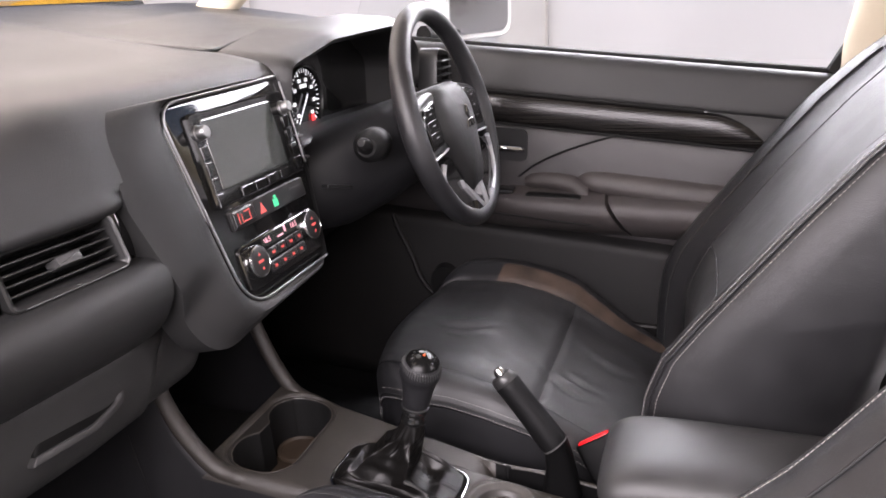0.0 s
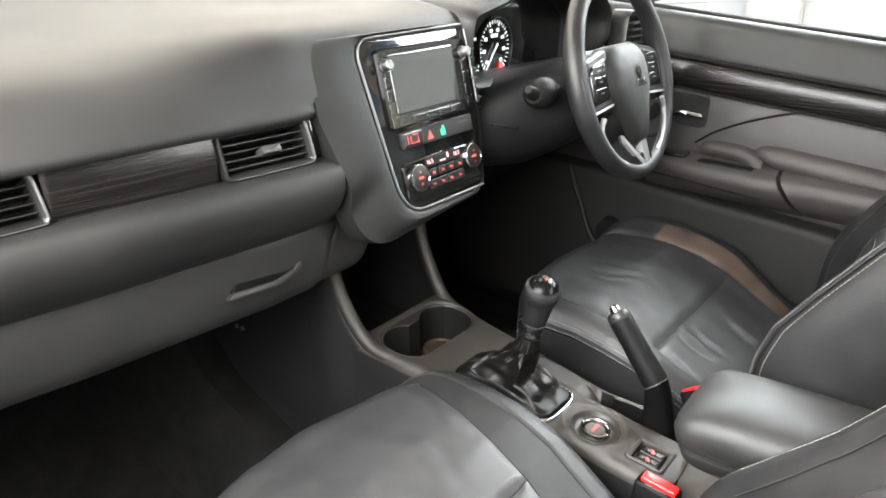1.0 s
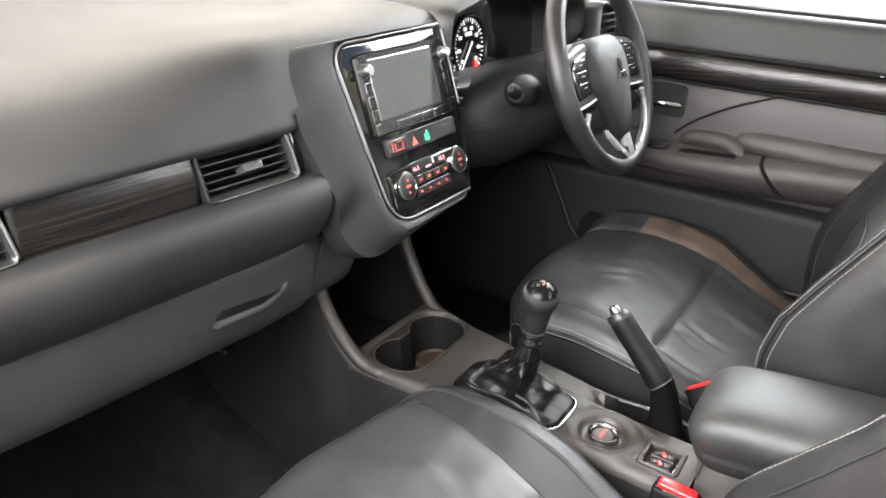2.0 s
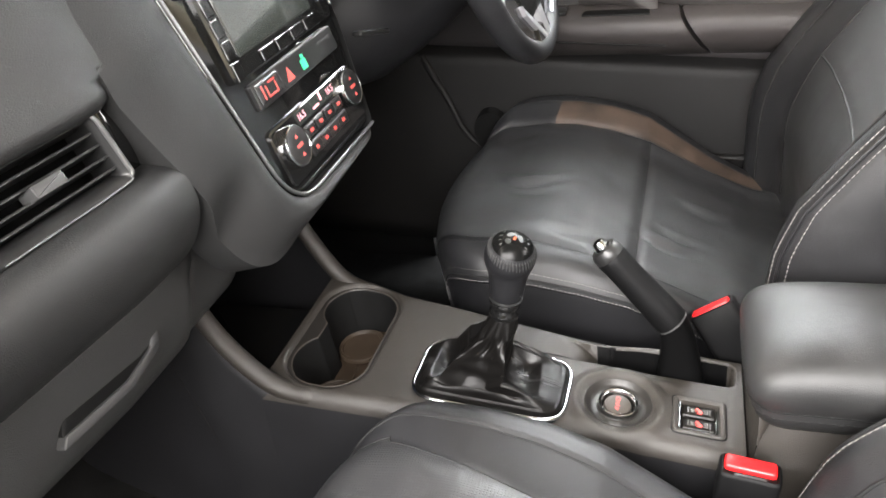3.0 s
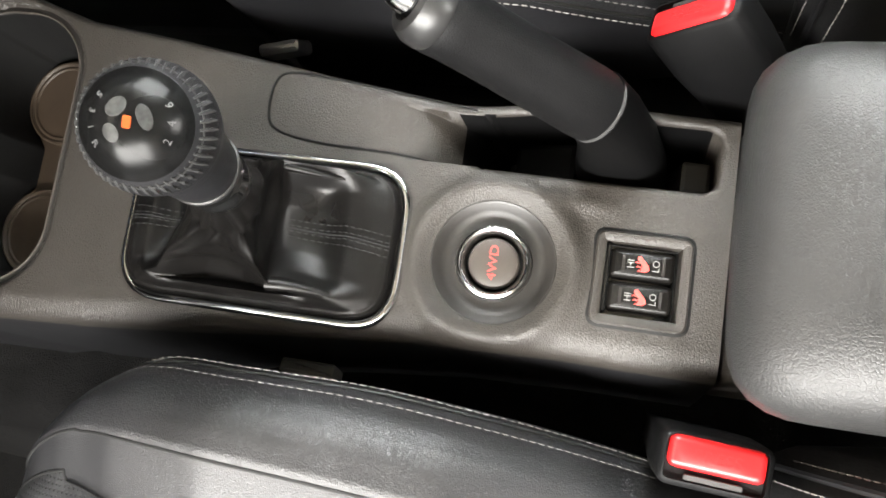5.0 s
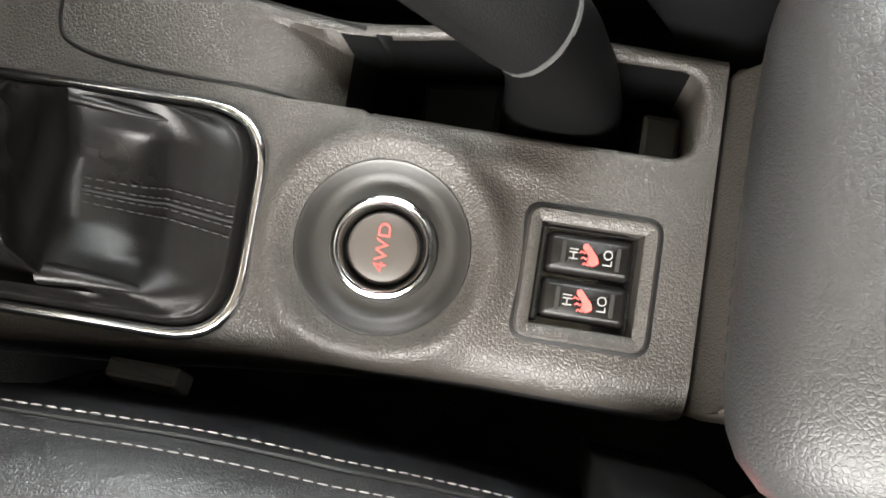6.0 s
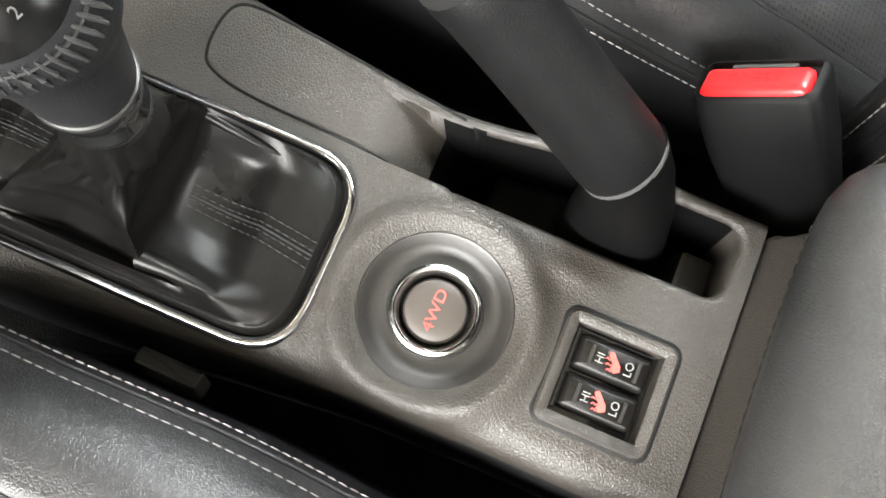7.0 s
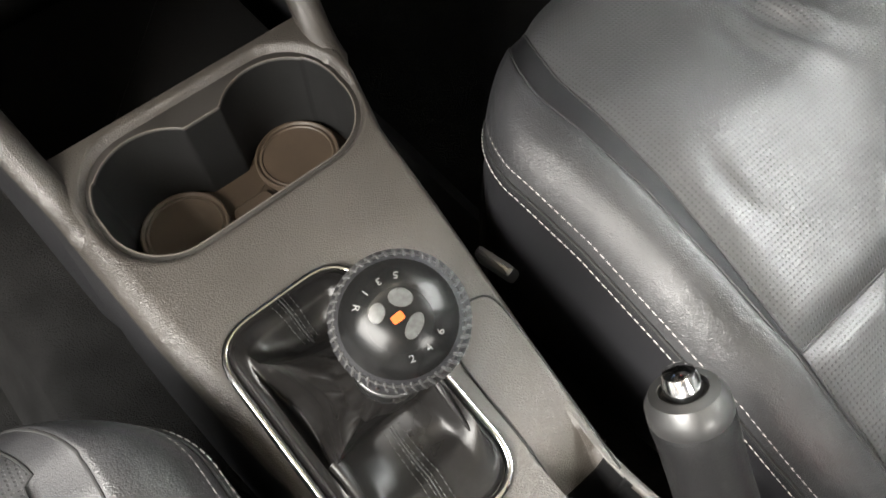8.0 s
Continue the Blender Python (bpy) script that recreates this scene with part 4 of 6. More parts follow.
# seat heater switches
part("gap_floor", lathe(DM, [(0.0170, -0.0085), (0.0130, -0.0085)], 40, caps=(False, False)), MATT, console)
part("frame_groove", slab(rect(-0.0262, -0.1042, 0.0262, -0.0518, 0.007), DM, [(0.0004, 0.0002), (-0.001, 0.0008), (-0.0022, 0.0004)], caps=(False, False)), MATT, console)
part("switch_frame", slab(rect(-0.025, -0.103, 0.025, -0.053, 0.006), DM, [(0.0, -0.002), (0.0, 0.001), (-0.001, 0.0022), (-0.003, 0.0022), (-0.0055, 0.0005), (-0.006, -0.010)], caps=(False, False)), PLASTIC, console, "raised black frame of the seat heater switches")
part("switch_well", slab(rect(-0.020, -0.098, 0.020, -0.058, 0.003), DM, [(0, -0.012), (0, -0.008)]), GLOSS, console)
part("wedge", slab(rect(-0.0185, -0.0615, 0.0185, -0.0585, 0.001), DM, [(0, -0.008), (0, -0.002), (-0.001, -0.001)]), GLOSS, console)
for cx in (-0.0088, 0.0088):
    s = part("heater_switch", slab(rect(cx - 0.0075, -0.0945, cx + 0.0075, -0.0620, 0.003), DM, [(0.0006, -0.009), (0.0004, -0.0040), (-0.0004, -0.0022), (-0.0016, -0.0012), (-0.0024, -0.0008)]), ROCKER, console, "black rocker switch of the seat heater")
    writing("HI", DM @ pose(cx, -0.0722, -0.0006), 0.0050, WHITE, s, 0.0001)
    writing("LO", DM @ pose(cx, -0.0852, -0.0006), 0.0050, WHITE, s, 0.0001)
    for k in (-0.0108, 0.0098):
        part("grip_bar", slab(rect(cx - 0.0045, -0.078 + k - 0.0008, cx + 0.0045, -0.078 + k + 0.0008, 0.0003), DM, [(0, -0.001), (0, -0.0003)]), DISH, s)
    seat_mark = rpoly([(cx - 0.0040, -0.0795), (cx - 0.0026, -0.0818), (cx - 0.0002, -0.0812), (cx + 0.0046, -0.0768), (cx + 0.0040, -0.0752), (cx + 0.0024, -0.0754), (cx - 0.0006, -0.0782), (cx - 0.0030, -0.0772)], 0.0006, 2)
    part("seat_symbol", slab(seat_mark, DM, [(0, -0.0008), (0, -0.0005)]), REDMARK, s, "red seat symbol", smooth=False)
    for k in range(3):      # the heat waves of the symbol
        part("heat_wave", tube([DM @ Vector((cx - 0.0034 + 0.0022 * k + 0.00045 * math.sin(2.1 * q), -0.0790 + 0.00062 * q + 0.0008 * k, -0.0004)) for q in range(6)], 0.0003, 5), REDMARK, s, smooth=False)
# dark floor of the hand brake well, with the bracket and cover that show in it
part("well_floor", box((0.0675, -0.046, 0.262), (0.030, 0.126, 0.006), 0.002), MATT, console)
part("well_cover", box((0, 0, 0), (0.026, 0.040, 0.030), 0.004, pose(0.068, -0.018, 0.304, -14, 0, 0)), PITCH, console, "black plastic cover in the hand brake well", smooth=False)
part("bracket", box((0, 0, 0), (0.020, 0.018, 0.050), 0.003, pose(0.067, -0.096, 0.291, 12, 0, 0)), DISH, console, "dull grey bracket at the back of the well", smooth=False)

# ---- seats ----
def bell(v, c, w):
    return math.exp(-(((v - c) / w) ** 2))


SW = 0.47            # width of a cushion
SEAM_IN, SEAM_OUT, SEAM_Y = 0.045, 0.395, 0.0


def seat(side, xi, front, bulge, welt_in, insert_in, label):
    """side: 1 for the driver's seat, -1 for the passenger's; xi: its edge beside the console."""
    ob = thing("car_seat", (xi + side * SW / 2, 0.0, FLOOR), label, "car seat", "front seats")
    rnd = random.Random(3 if side > 0 else 4)
    bumps = [(0.10 + 0.25 * rnd.random(), -0.15 + 0.3 * rnd.random(), 0.03 + 0.03 * rnd.random(), 0.006 * (rnd.random() - 0.5)) for _ in range(9)]

    # (place across, place along, half width, half length, height) of the folds that sitting has left
    creases = [(0.205, 0.146, 0.009, 0.034, 0.0085), (0.180, 0.138, 0.007, 0.030, 0.005), (0.135, -0.036, 0.008, 0.030, 0.008), (0.165, -0.05, 0.006, 0.022, 0.004), (0.09, 0.08, 0.006, 0.02, 0.003), (0.26, -0.08, 0.008, 0.03, 0.004)]
    if side < 0:
        creases = [(0.17, 0.10, 0.012, 0.05, 0.002), (0.24, 0.04, 0.012, 0.04, 0.002)]

    def seam_in(y):
        return lerp_table(insert_in, y)

    def seam_welt(y):
        return lerp_table(welt_in, y)

    def fall(y):
        return lerp_table([(-0.27, -0.115), (-0.15, -0.088), (-0.09, -0.06), (-0.02, -0.020), (0, -0.008), (0.055, 0.010), (0.11, 0.021), (0.16, 0.023), (0.2, 0.020)], y)

    def top(s, y):
        """Height of the cushion at s from its inner edge."""
        w0, w1 = seam_welt(y), seam_in(y)
        if s <= w1:       # bolster, then the strip that slopes to the panel
            z = float(np.interp(s, [0, 0.004, 0.010, 0.018, 0.026, w0 - 0.003, w0, w1], [0.384, 0.394, 0.403, 0.4095, 0.4125, 0.4135, 0.4115, 0.4035]))
        else:
            z = float(np.interp(s, [w1, w1 + 0.012, 0.24, 0.36, 0.395, 0.43, 0.452, 0.465, 0.47], [0.4030, 0.4060, 0.401, 0.403, 0.409, 0.428, 0.430, 0.418, 0.405]))
        z -= 0.005 * bell(s, SEAM_OUT, 0.005)
        if seam_in(y) < s < SEAM_OUT:
            edge = min(1.0, (s - seam_in(y)) / 0.03, (SEAM_OUT - s) / 0.03)
            z -= 0.008 * min(1.0, 2 * edge) * bell(y, SEAM_Y, 0.005)
            z += edge * (0.005 * bell(y, 0.11, 0.07) + 0.004 * bell(y, -0.10, 0.05))
            z += edge * sum(h * bell(s, a, w) * bell(y, b, w * 0.6) for a, b, w, h in bumps)
            for a, b, w, l, h in creases:
                z += edge * h * bell(y, b, l) * (bell(s, a + 8 * (y - b) ** 2, w) - 0.8 * bell(s, a - 1.6 * w + 8 * (y - b) ** 2, 1.2 * w))
            z += edge * (0.004 * noise.noise((s * 12, y * 9, side * 3.0)) + 0.0012 * noise.noise((s * 40, y * 28, side * 5.0)))
        f = fall(y)
        return z + f * (1.25 if s > SEAM_OUT and f < 0 else 1.0)

    def place(i, v):
        """i: column across the seat; v runs from the back along the top and down over the front."""
        yq = -0.27 + 0.27 * v / 0.32 if v < 0.32 else (v - 0.32) / 0.38 * (front - 0.04) if v < 0.7 else front
        knots = [0.0, seam_welt(yq), seam_in(yq), SEAM_OUT, SW]
        k = sum(i > c for c in COLS[1:-1])
        s = knots[k] + (knots[k + 1] - knots[k]) * (i - COLS[k]) / (COLS[k + 1] - COLS[k])
        arc = front + bulge * math.sin(math.pi * min(1, max(0, s / SW))) ** 0.8
        rad = 0.055
        flat = arc - rad
        if v < 0.32:
            y, drop = -0.27 + (SEAM_Y + 0.27) * v / 0.32, 0.0
        elif v < 0.7:
            y, drop = SEAM_Y + (flat - SEAM_Y) * (v - 0.32) / 0.38, 0.0
        elif v < 0.88:
            a = (v - 0.7) / 0.18 * math.pi / 2
            y, drop = flat + rad * math.sin(a), rad * (1 - math.cos(a))
        else:
            y, drop = arc - 0.05 * (v - 0.88) / 0.12, rad + 0.10 * (v - 0.88) / 0.12
        z = top(s, min(y, flat + 0.02)) - drop
        taper = max(0.0, y - (arc - 0.075)) / 0.075
        narrow = 0.050 * taper**2.2
        x = s + narrow * (1 - 2 * s / SW)
        waist = (0.018 if side > 0 else 0.021) * max(0.0, min(1.0, (0.06 - y) / 0.16)) ** 1.5
        x += waist * max(0, 1 - s / 0.12) - waist * max(0, 1 - (SW - s) / 0.12)
        return Vector((xi + side * x, y, z))

    COLS = [0, 14, 24, 74, 92]
    nv = 110
    grid = [[place(i, j / nv) for j in range(nv + 1)] for i in range(COLS[-1] + 1)]
    JS = round(0.32 * nv)

    def patch(name, i0, i1, j0, j1, mat, lab):
        verts = [grid[i][j] for i in range(i0, i1 + 1) for j in range(j0, j1 + 1)]
        k = j1 - j0 + 1
        faces = [(a * k + b, (a + 1) * k + b, (a + 1) * k + b + 1, a * k + b + 1) for a in range(i1 - i0) for b in range(k - 1)]
        return raw(name, verts, faces if side > 0 else [f[::-1] for f in faces], mat, ob, lab, angle=70)

    patch("bolster", 0, COLS[1], 0, nv, LEATHER, "grained black leather bolster of the cushion")
    patch("inner_strip", COLS[1], COLS[2], 0, nv, SKIRT if side > 0 else LEATHER_FINE, "smooth black strip between bolster and panel")
    patch("cushion_front", COLS[2], COLS[3], JS, nv, PERF, "perforated black leather panel, creased from use")
    patch("cushion_rear", COLS[2], COLS[3], 0, JS, PERF, "perforated black leather panel, creased from use")
    JB = round(0.585 * nv) if side > 0 else nv
    ridge = COLS[3] + 9
    patch("bolster", ridge, COLS[4], 0, nv, LEATHER, "grained black leather bolster of the cushion")
    # inner side of the driver's bolster: browner than the other leather
    patch("bolster_panel", COLS[3], ridge, 0, JB, BROWN_LEATHER if side > 0 else LEATHER_FINE, "brown tinted leather inner side of the bolster" if side > 0 else "smooth black inner side of the bolster")
    if side > 0:
        patch("bolster_panel", COLS[3], ridge, JB, nv, LEATHER, "black leather inner side of the bolster")
    for c in (COLS[1], COLS[2]):
        part("panel_seam", tube([grid[c][j] + Vector((0, 0, 0.0001)) for j in range(1, 104)], 0.0009, 6), DARKTHREAD, ob, "fine dark seam of the cushion")
    part("cross_seam", tube([grid[i][JS] + Vector((0, 0, 0.0002)) for i in range(COLS[2], COLS[3] + 1)], 0.0009, 6), DARKTHREAD, ob, "fine dark seam across the cushion")
    part("bolster_seam", tube([grid[COLS[3]][j] + Vector((0, 0, 0.0008)) for j in range(2, 100)], 0.0012, 6), DARKTHREAD, ob)
    stitches([grid[ridge][j] + Vector((0, 0, 0.0006)) for j in range(6, 100)], 0.0046, 0.0016, 0.0004, GREYKNOB, ob, "row of dark grey stitches")
    # side skirt beside the console, with a welt and two rows of stitches
    for k, sk in ((0, 0.0), (COLS[-1], SW)):
        loops = []
        for j in range(0, nv + 1):
            p = grid[k][j]
            o = side * (1 if k == 0 else -1)
            loops.append([p, p + Vector((-o * 0.002, 0, -0.006)), p + Vector((0.004 * o, 0, -0.012)), p + Vector((0.000 * o, 0, -0.04)), p + Vector((0.004 * o, 0, -0.09)), Vector((p.x + 0.02 * o, p.y, 0.20))])
        part("side_skirt", loft(loops, closed=False), SKIRT, ob, "smooth black side of the cushion")
    n0 = int(nv * 0.90)
    e = side * 1
    welt = [grid[0][j] + Vector((-e * 0.0002, 0, 0.0004)) for j in range(6, n0)]
    part("welt", tube(welt, 0.0012, 8), DARKTHREAD, ob, "dark groove between the two rows of stitches")
    stitches([grid[1][j] + Vector((e * 0.0004, 0, 0.0006)) for j in range(6, n0)], 0.0036, 0.0014, 0.00036, THREAD, ob, "row of pale grey stitches")
    stitches([grid[0][j] + Vector((-e * 0.0024, 0, -0.0042)) for j in range(6, n0)], 0.0036, 0.0014, 0.00036, THREAD, ob, "row of pale grey stitches")
    # backrest: sections from the bottom to the top, leaning back
    SP = [(0.28, -0.150), (0.36, -0.150), (0.40, -0.150), (0.45, -0.155), (0.50, -0.172), (0.56, -0.212), (0.62, -0.256), (0.68, -0.300), (0.76, -0.362), (0.82, -0.420), (0.87, -0.480), (0.91, -0.545), (0.94, -0.62)]
    if side < 0:
        SP = [(0.30, -0.150), (0.36, -0.165), (0.40, -0.178), (0.43, -0.195), (0.47, -0.235), (0.53, -0.292), (0.57, -0.322), (0.61, -0.350), (0.70, -0.415), (0.80, -0.48), (0.95, -0.57), (1.0, -0.59)]
    loops, nrow, zs_ = [], 36, []
    prof = [(-0.012, -0.075), (-0.004, -0.022), (0.008, 0.0), (0.018, 0.008), (0.032, 0.006), (0.052, -0.008), (0.075, -0.030), (0.10, -0.040), (0.16, -0.046), (0.235, -0.048)]
    prof = prof + [(SW - a, b) for a, b in prof[-2::-1]] + [(SW + 0.012, -0.20), (SW * 0.8, -0.27), (SW * 0.2, -0.27), (-0.012, -0.20)]
    for r in range(nrow + 1):
        z = 0.28 + (0.66 if side > 0 else 0.74) * r / nrow
        yb = lerp_table(SP, z)
        lean = 0.55 if z > 0.5 else 0.1
        k = 1.0 if z < 0.8 else 1 - 0.25 * ((z - 0.8) / 0.22) ** 2
        loop = []
        for a, b in prof:
            s = SW / 2 + (a - SW / 2) * k * (1.0 + 0.02 * math.sin((z - 0.36) * 5))
            if 0.06 < a < SW - 0.06 and b > -0.1:
                b = b + 0.006 * math.sin((z - 0.4) * 30) * 0.3
            loop.append(Vector((xi + side * s, yb + b, z + (b * -lean * 0.5))))
        loops.append(loop)
    bm = loft(loops)
    back = part("backrest", bm, LEATHER, ob, "black leather backrest, leaning back", angle=60)
    # centre panel and strips between seams
    n1 = 6
    for a0, a1, mt, lb in ((n1 + 1, 18 - n1 - 1, PERF_BACK, "perforated black leather panel of the backrest"),):
        vv, ff = [], []
        for r in range(3, 31):
            for c in range(a0, a1 + 1):
                vv.append(loops[r][c] + Vector((0, 0.0016, 0.0004)))
        k = a1 - a0 + 1
        for r in range(27):
            for c in range(k - 1):
                ff.append((r * k + c, r * k + c + 1, (r + 1) * k + c + 1, (r + 1) * k + c))
        raw("back_panel", vv, ff if side > 0 else [f[::-1] for f in ff], mt, back, lb, angle=70)
    for c in (5, n1 + 1, 18 - n1 - 1, 13):
        part("seam", tube([l[c] + Vector((0, 0.0012, 0.0004)) for l in loops[2:31]], 0.0016, 6), DARKTHREAD, back, "dark seam of the backrest")
    for r in (13, 30):
        part("seam", tube([loops[r][c] + Vector((0, 0.0022, 0.0008)) for c in range(n1 + 1, 18 - n1)], 0.0015, 6), DARKTHREAD, back, "dark seam of the backrest")
    part("welt", tube([l[2] + Vector((-side * 0.001, 0.001, 0)) for l in loops[2:]], 0.0022, 8), LEATHER_FINE, back)
    stitches([l[2].lerp(l[3], 0.6) + Vector((0, 0.0012, 0)) for l in loops[2:]], 0.0046, 0.0016, 0.00045, THREAD, back, "row of pale grey stitches")
    stitches([l[2].lerp(l[1], 0.35) + Vector((-side * 0.0008, 0, 0)) for l in loops[2:]], 0.0046, 0.0016, 0.00045, THREAD, back, "row of pale grey stitches")
    return ob


seat(1, 0.140, 0.238, 0.05, [(-0.1, 0.036), (0, 0.036), (0.1, 0.038), (0.2, 0.040)], [(-0.1, 0.042), (0, 0.044), (0.1, 0.054), (0.2, 0.064)], "black leather driver's seat with creased perforated cushion")
seat(-1, -0.076, 0.216, 0.056, [(-0.2, 0.065), (-0.1, 0.056), (0.02, 0.046), (0.11, 0.040), (0.2, 0.036)], [(-0.2, 0.14), (-0.1, 0.125), (-0.015, 0.108), (0.11, 0.078), (0.2, 0.058)], "black leather passenger seat with perforated cushion")


# levers and rail pieces beside the cushions
seats = [o for o in bpy.data.objects if o.name.startswith("car_seat") and not o.parent]
part("rail_cover", box((0, 0, 0), (0.012, 0.042, 0.02), 0.003, pose(-0.079, 0.140, 0.256, 0, 20, 0)), WHITE, seats[1], "bare metal piece of the seat rail")
part("side_lever", box((0, 0, 0), (0.010, 0.030, 0.026), 0.004, pose(0.131, 0.166, 0.325, 0, -20, 12)), SATIN, seats[0], "grey lever at the side of the seat")


# ---- belt buckles ----
def buckle(m, sy, label):
    """m: the middle of the top face, z out of the buckle; sy: the side of the button, 1 or -1 along y."""
    ob = thing("belt_buckle", m.translation, label, "belt buckle", "belt buckles")
    body = resample(rect(-0.0255, -0.0130, 0.0255, 0.0130, 0.006), 48, (0.0255, 0))
    part("housing", slab(body, m, [(-0.007, -0.12), (-0.003, -0.07), (0, -0.03), (0, 0.000), (-0.0012, 0.0022), (-0.003, 0.003), (-0.0035, 0.0005), (-0.006, 0.0)]), GRIP, ob, "black plastic buckle housing")
    red = resample(rect(-0.0215, sy * 0.0034 - 0.0075, 0.0215, sy * 0.0034 + 0.0075, 0.0035), 40, (0.0215, 0))
    but = part("release_button", slab(red, m, [(0, -0.002), (0, 0.0035), (-0.0012, 0.0052), (-0.003, 0.0058)]), RED, ob, "red release button")
    writing("PRESS", m @ pose(0, sy * 0.0034, 0.0057) @ Matrix.Diagonal((1.15, 1, 1, 1)), 0.0074, RED, but, 0.0003)
    part("tongue_slot", slab(rect(-0.013, -sy * 0.0080 - 0.0012, 0.013, -sy * 0.0080 + 0.0012, 0.0008), m, [(0, -0.001), (0, 0.0022)]), GREYKNOB, ob, "metal edge of the tongue slot")
    return ob


buckle(axes((-0.084, -0.119, 0.377), (-0.06, -1, -0.10), (1, -0.06, 0.05)), 1, "black belt buckle with red button beside the passenger cushion")
buckle(axes((0.133, -0.0895, 0.384), (0.05, -0.84, 0.54), (0.95, -0.13, -0.25)), -1, "black belt buckle with red button beside the driver's cushion")

# ---- armrest between the seats ----
arm = thing("armrest", (0.022, -0.28, 0.2), "padded black leather armrest on the console box", "armrest")
def lid_loop(d, z):
    """The lid's outline drawn in by d at height z; the front bows out a little."""
    x0, x1, y0, y1, r = -0.058 + d, 0.093 - d, -0.44 + d, -0.1140 - 0.9 * d, max(0.014, 0.028 - 0.2 * d)
    lp = resample(rpoly([(x0, y0), (x1, y0), (x1, y1), (x0, y1)], r, 10), 120, (0.022, y0))
    out = []
    for p in lp:
        q = 1 - ((p.x - 0.0175) / 0.0755) ** 2
        f = max(0.0, (p.y + 0.204) / 0.09) ** 2
        out.append(Vector((p.x, p.y + 0.003 * q * f, z - 0.010 * f * max(0, (z - 0.43)) / 0.045)))
    return out


LID = [(0.024, 0.386), (0.016, 0.389), (0.0110, 0.396), (0.0082, 0.405), (0.0066, 0.4120), (0.0072, 0.4145), (0.0050, 0.4170), (0.0026, 0.423), (0.0006, 0.431), (0.0, 0.439), (0.0016, 0.448), (0.0056, 0.4565), (0.0120, 0.463), (0.021, 0.468), (0.034, 0.472), (0.050, 0.474), (0.062, 0.4745)]
part("lid", loft([lid_loop(d, z) for d, z in LID]), LIDLEATHER, arm, "padded leather lid", angle=70)
part("seam", loft([lid_loop(0.0070, 0.4132), lid_loop(0.0058, 0.4145), lid_loop(0.0060, 0.4158)], caps=(False, False)), DARKTHREAD, arm)
for dd, hz in ((0.0030, 0.4205), (0.0064, 0.4095)):
    stitches(lid_loop(dd, hz), 0.0036, 0.0016, 0.00035, DARKTHREAD, arm)
part("box", slab(rpoly([(-0.046, -0.44), (0.091, -0.44), (0.091, -0.1218), (-0.046, -0.1218)], 0.006), Matrix(), [(0.01, 0.12), (0.002, 0.30), (0, 0.336), (-0.0006, 0.3425), (-0.0025, 0.3475), (-0.006, 0.362), (-0.010, 0.378), (-0.014, 0.392)]), PLASTIC, arm, "grained black console box")
part("hinge_block", slab(rpoly([(-0.03, -0.42), (0.075, -0.42), (0.075, -0.145), (-0.03, -0.145)], 0.01), Matrix(), [(0, 0.34), (0, 0.40)]), MATT, arm)

# ---- hand brake ----
hb = thing("hand_brake", (0.072, -0.06, 0.28), "black hand brake lever with a chrome release button", "hand brake")
hx = 0.072
axis0, axis1 = Vector((hx, -0.047, 0.413)), Vector((hx + 0.010, 0.019, 0.491))
base = [(hx, -0.058, 0.26, 0.020, 0.030), (hx, -0.058, 0.32, 0.018, 0.026), (hx, -0.057, 0.36, 0.0165, 0.0215), (hx, -0.054, 0.39, 0.0165, 0.018), (hx, -0.049, 0.411, 0.0165, 0.0165)]
dirn = (axis1 - axis0).normalized()
loops = []
for k, (x, y, z, rx, ry) in enumerate(base):
    t = k / 4
    d = Vector((0, 0, 1)).lerp(dirn, t**1.5).normalized()
    side_v = Vector((1, 0, 0))
    v = d.cross(side_v).normalized()
    loops.append([Vector((x, y, z)) + side_v * rx * math.cos(a) * (abs(math.cos(a)) ** -0.25 if abs(math.cos(a)) > 0.01 else 1) + v * ry * math.sin(a) * (abs(math.sin(a)) ** -0.25 if abs(math.sin(a)) > 0.01 else 1) for a in (2 * math.pi * q / 28 + 0.01 for q in range(28))])
part("lever_base", loft(loops), PITCH, hb, "smooth black lever base")
L = (axis1 - axis0).length
gm = axes(axis0, Vector((1, 0, 0)), dirn.cross(Vector((1, 0, 0))))
gm = Matrix.Translation(axis0) @ dirn.to_track_quat("Z", "X").to_matrix().to_4x4()
part("grip", lathe(gm, [(0.0150, -0.004), (0.0172, -0.002), (0.0176, 0.004), (0.0168, 0.03), (0.0160, 0.06), (0.0160, L - 0.02), (0.0165, L - 0.012), (0.0158, L - 0.010)], 28), GRIP, hb, "black leather grip")
part("grip_ring", lathe(gm, [(0.0160, -0.0046), (0.0174, -0.004), (0.0174, -0.0026), (0.0160, -0.002)], 28, caps=(False, False)), GREYKNOB, hb, "thin grey ring under the grip")
part("end_cap", lathe(gm, [(0.0158, L - 0.0105), (0.0164, L - 0.009), (0.0160, L - 0.003), (0.0135, L + 0.0015), (0.0095, L + 0.0025), (0.009, L)], 28), SMOOTH, hb, "black end cap of the grip")
part("release_button", lathe(gm, [(0.0072, L - 0.004), (0.0072, L + 0.006), (0.006, L + 0.010), (0.003, L + 0.0115), (0.001, L + 0.0117)], 24), CHROME, hb, "chrome release button")

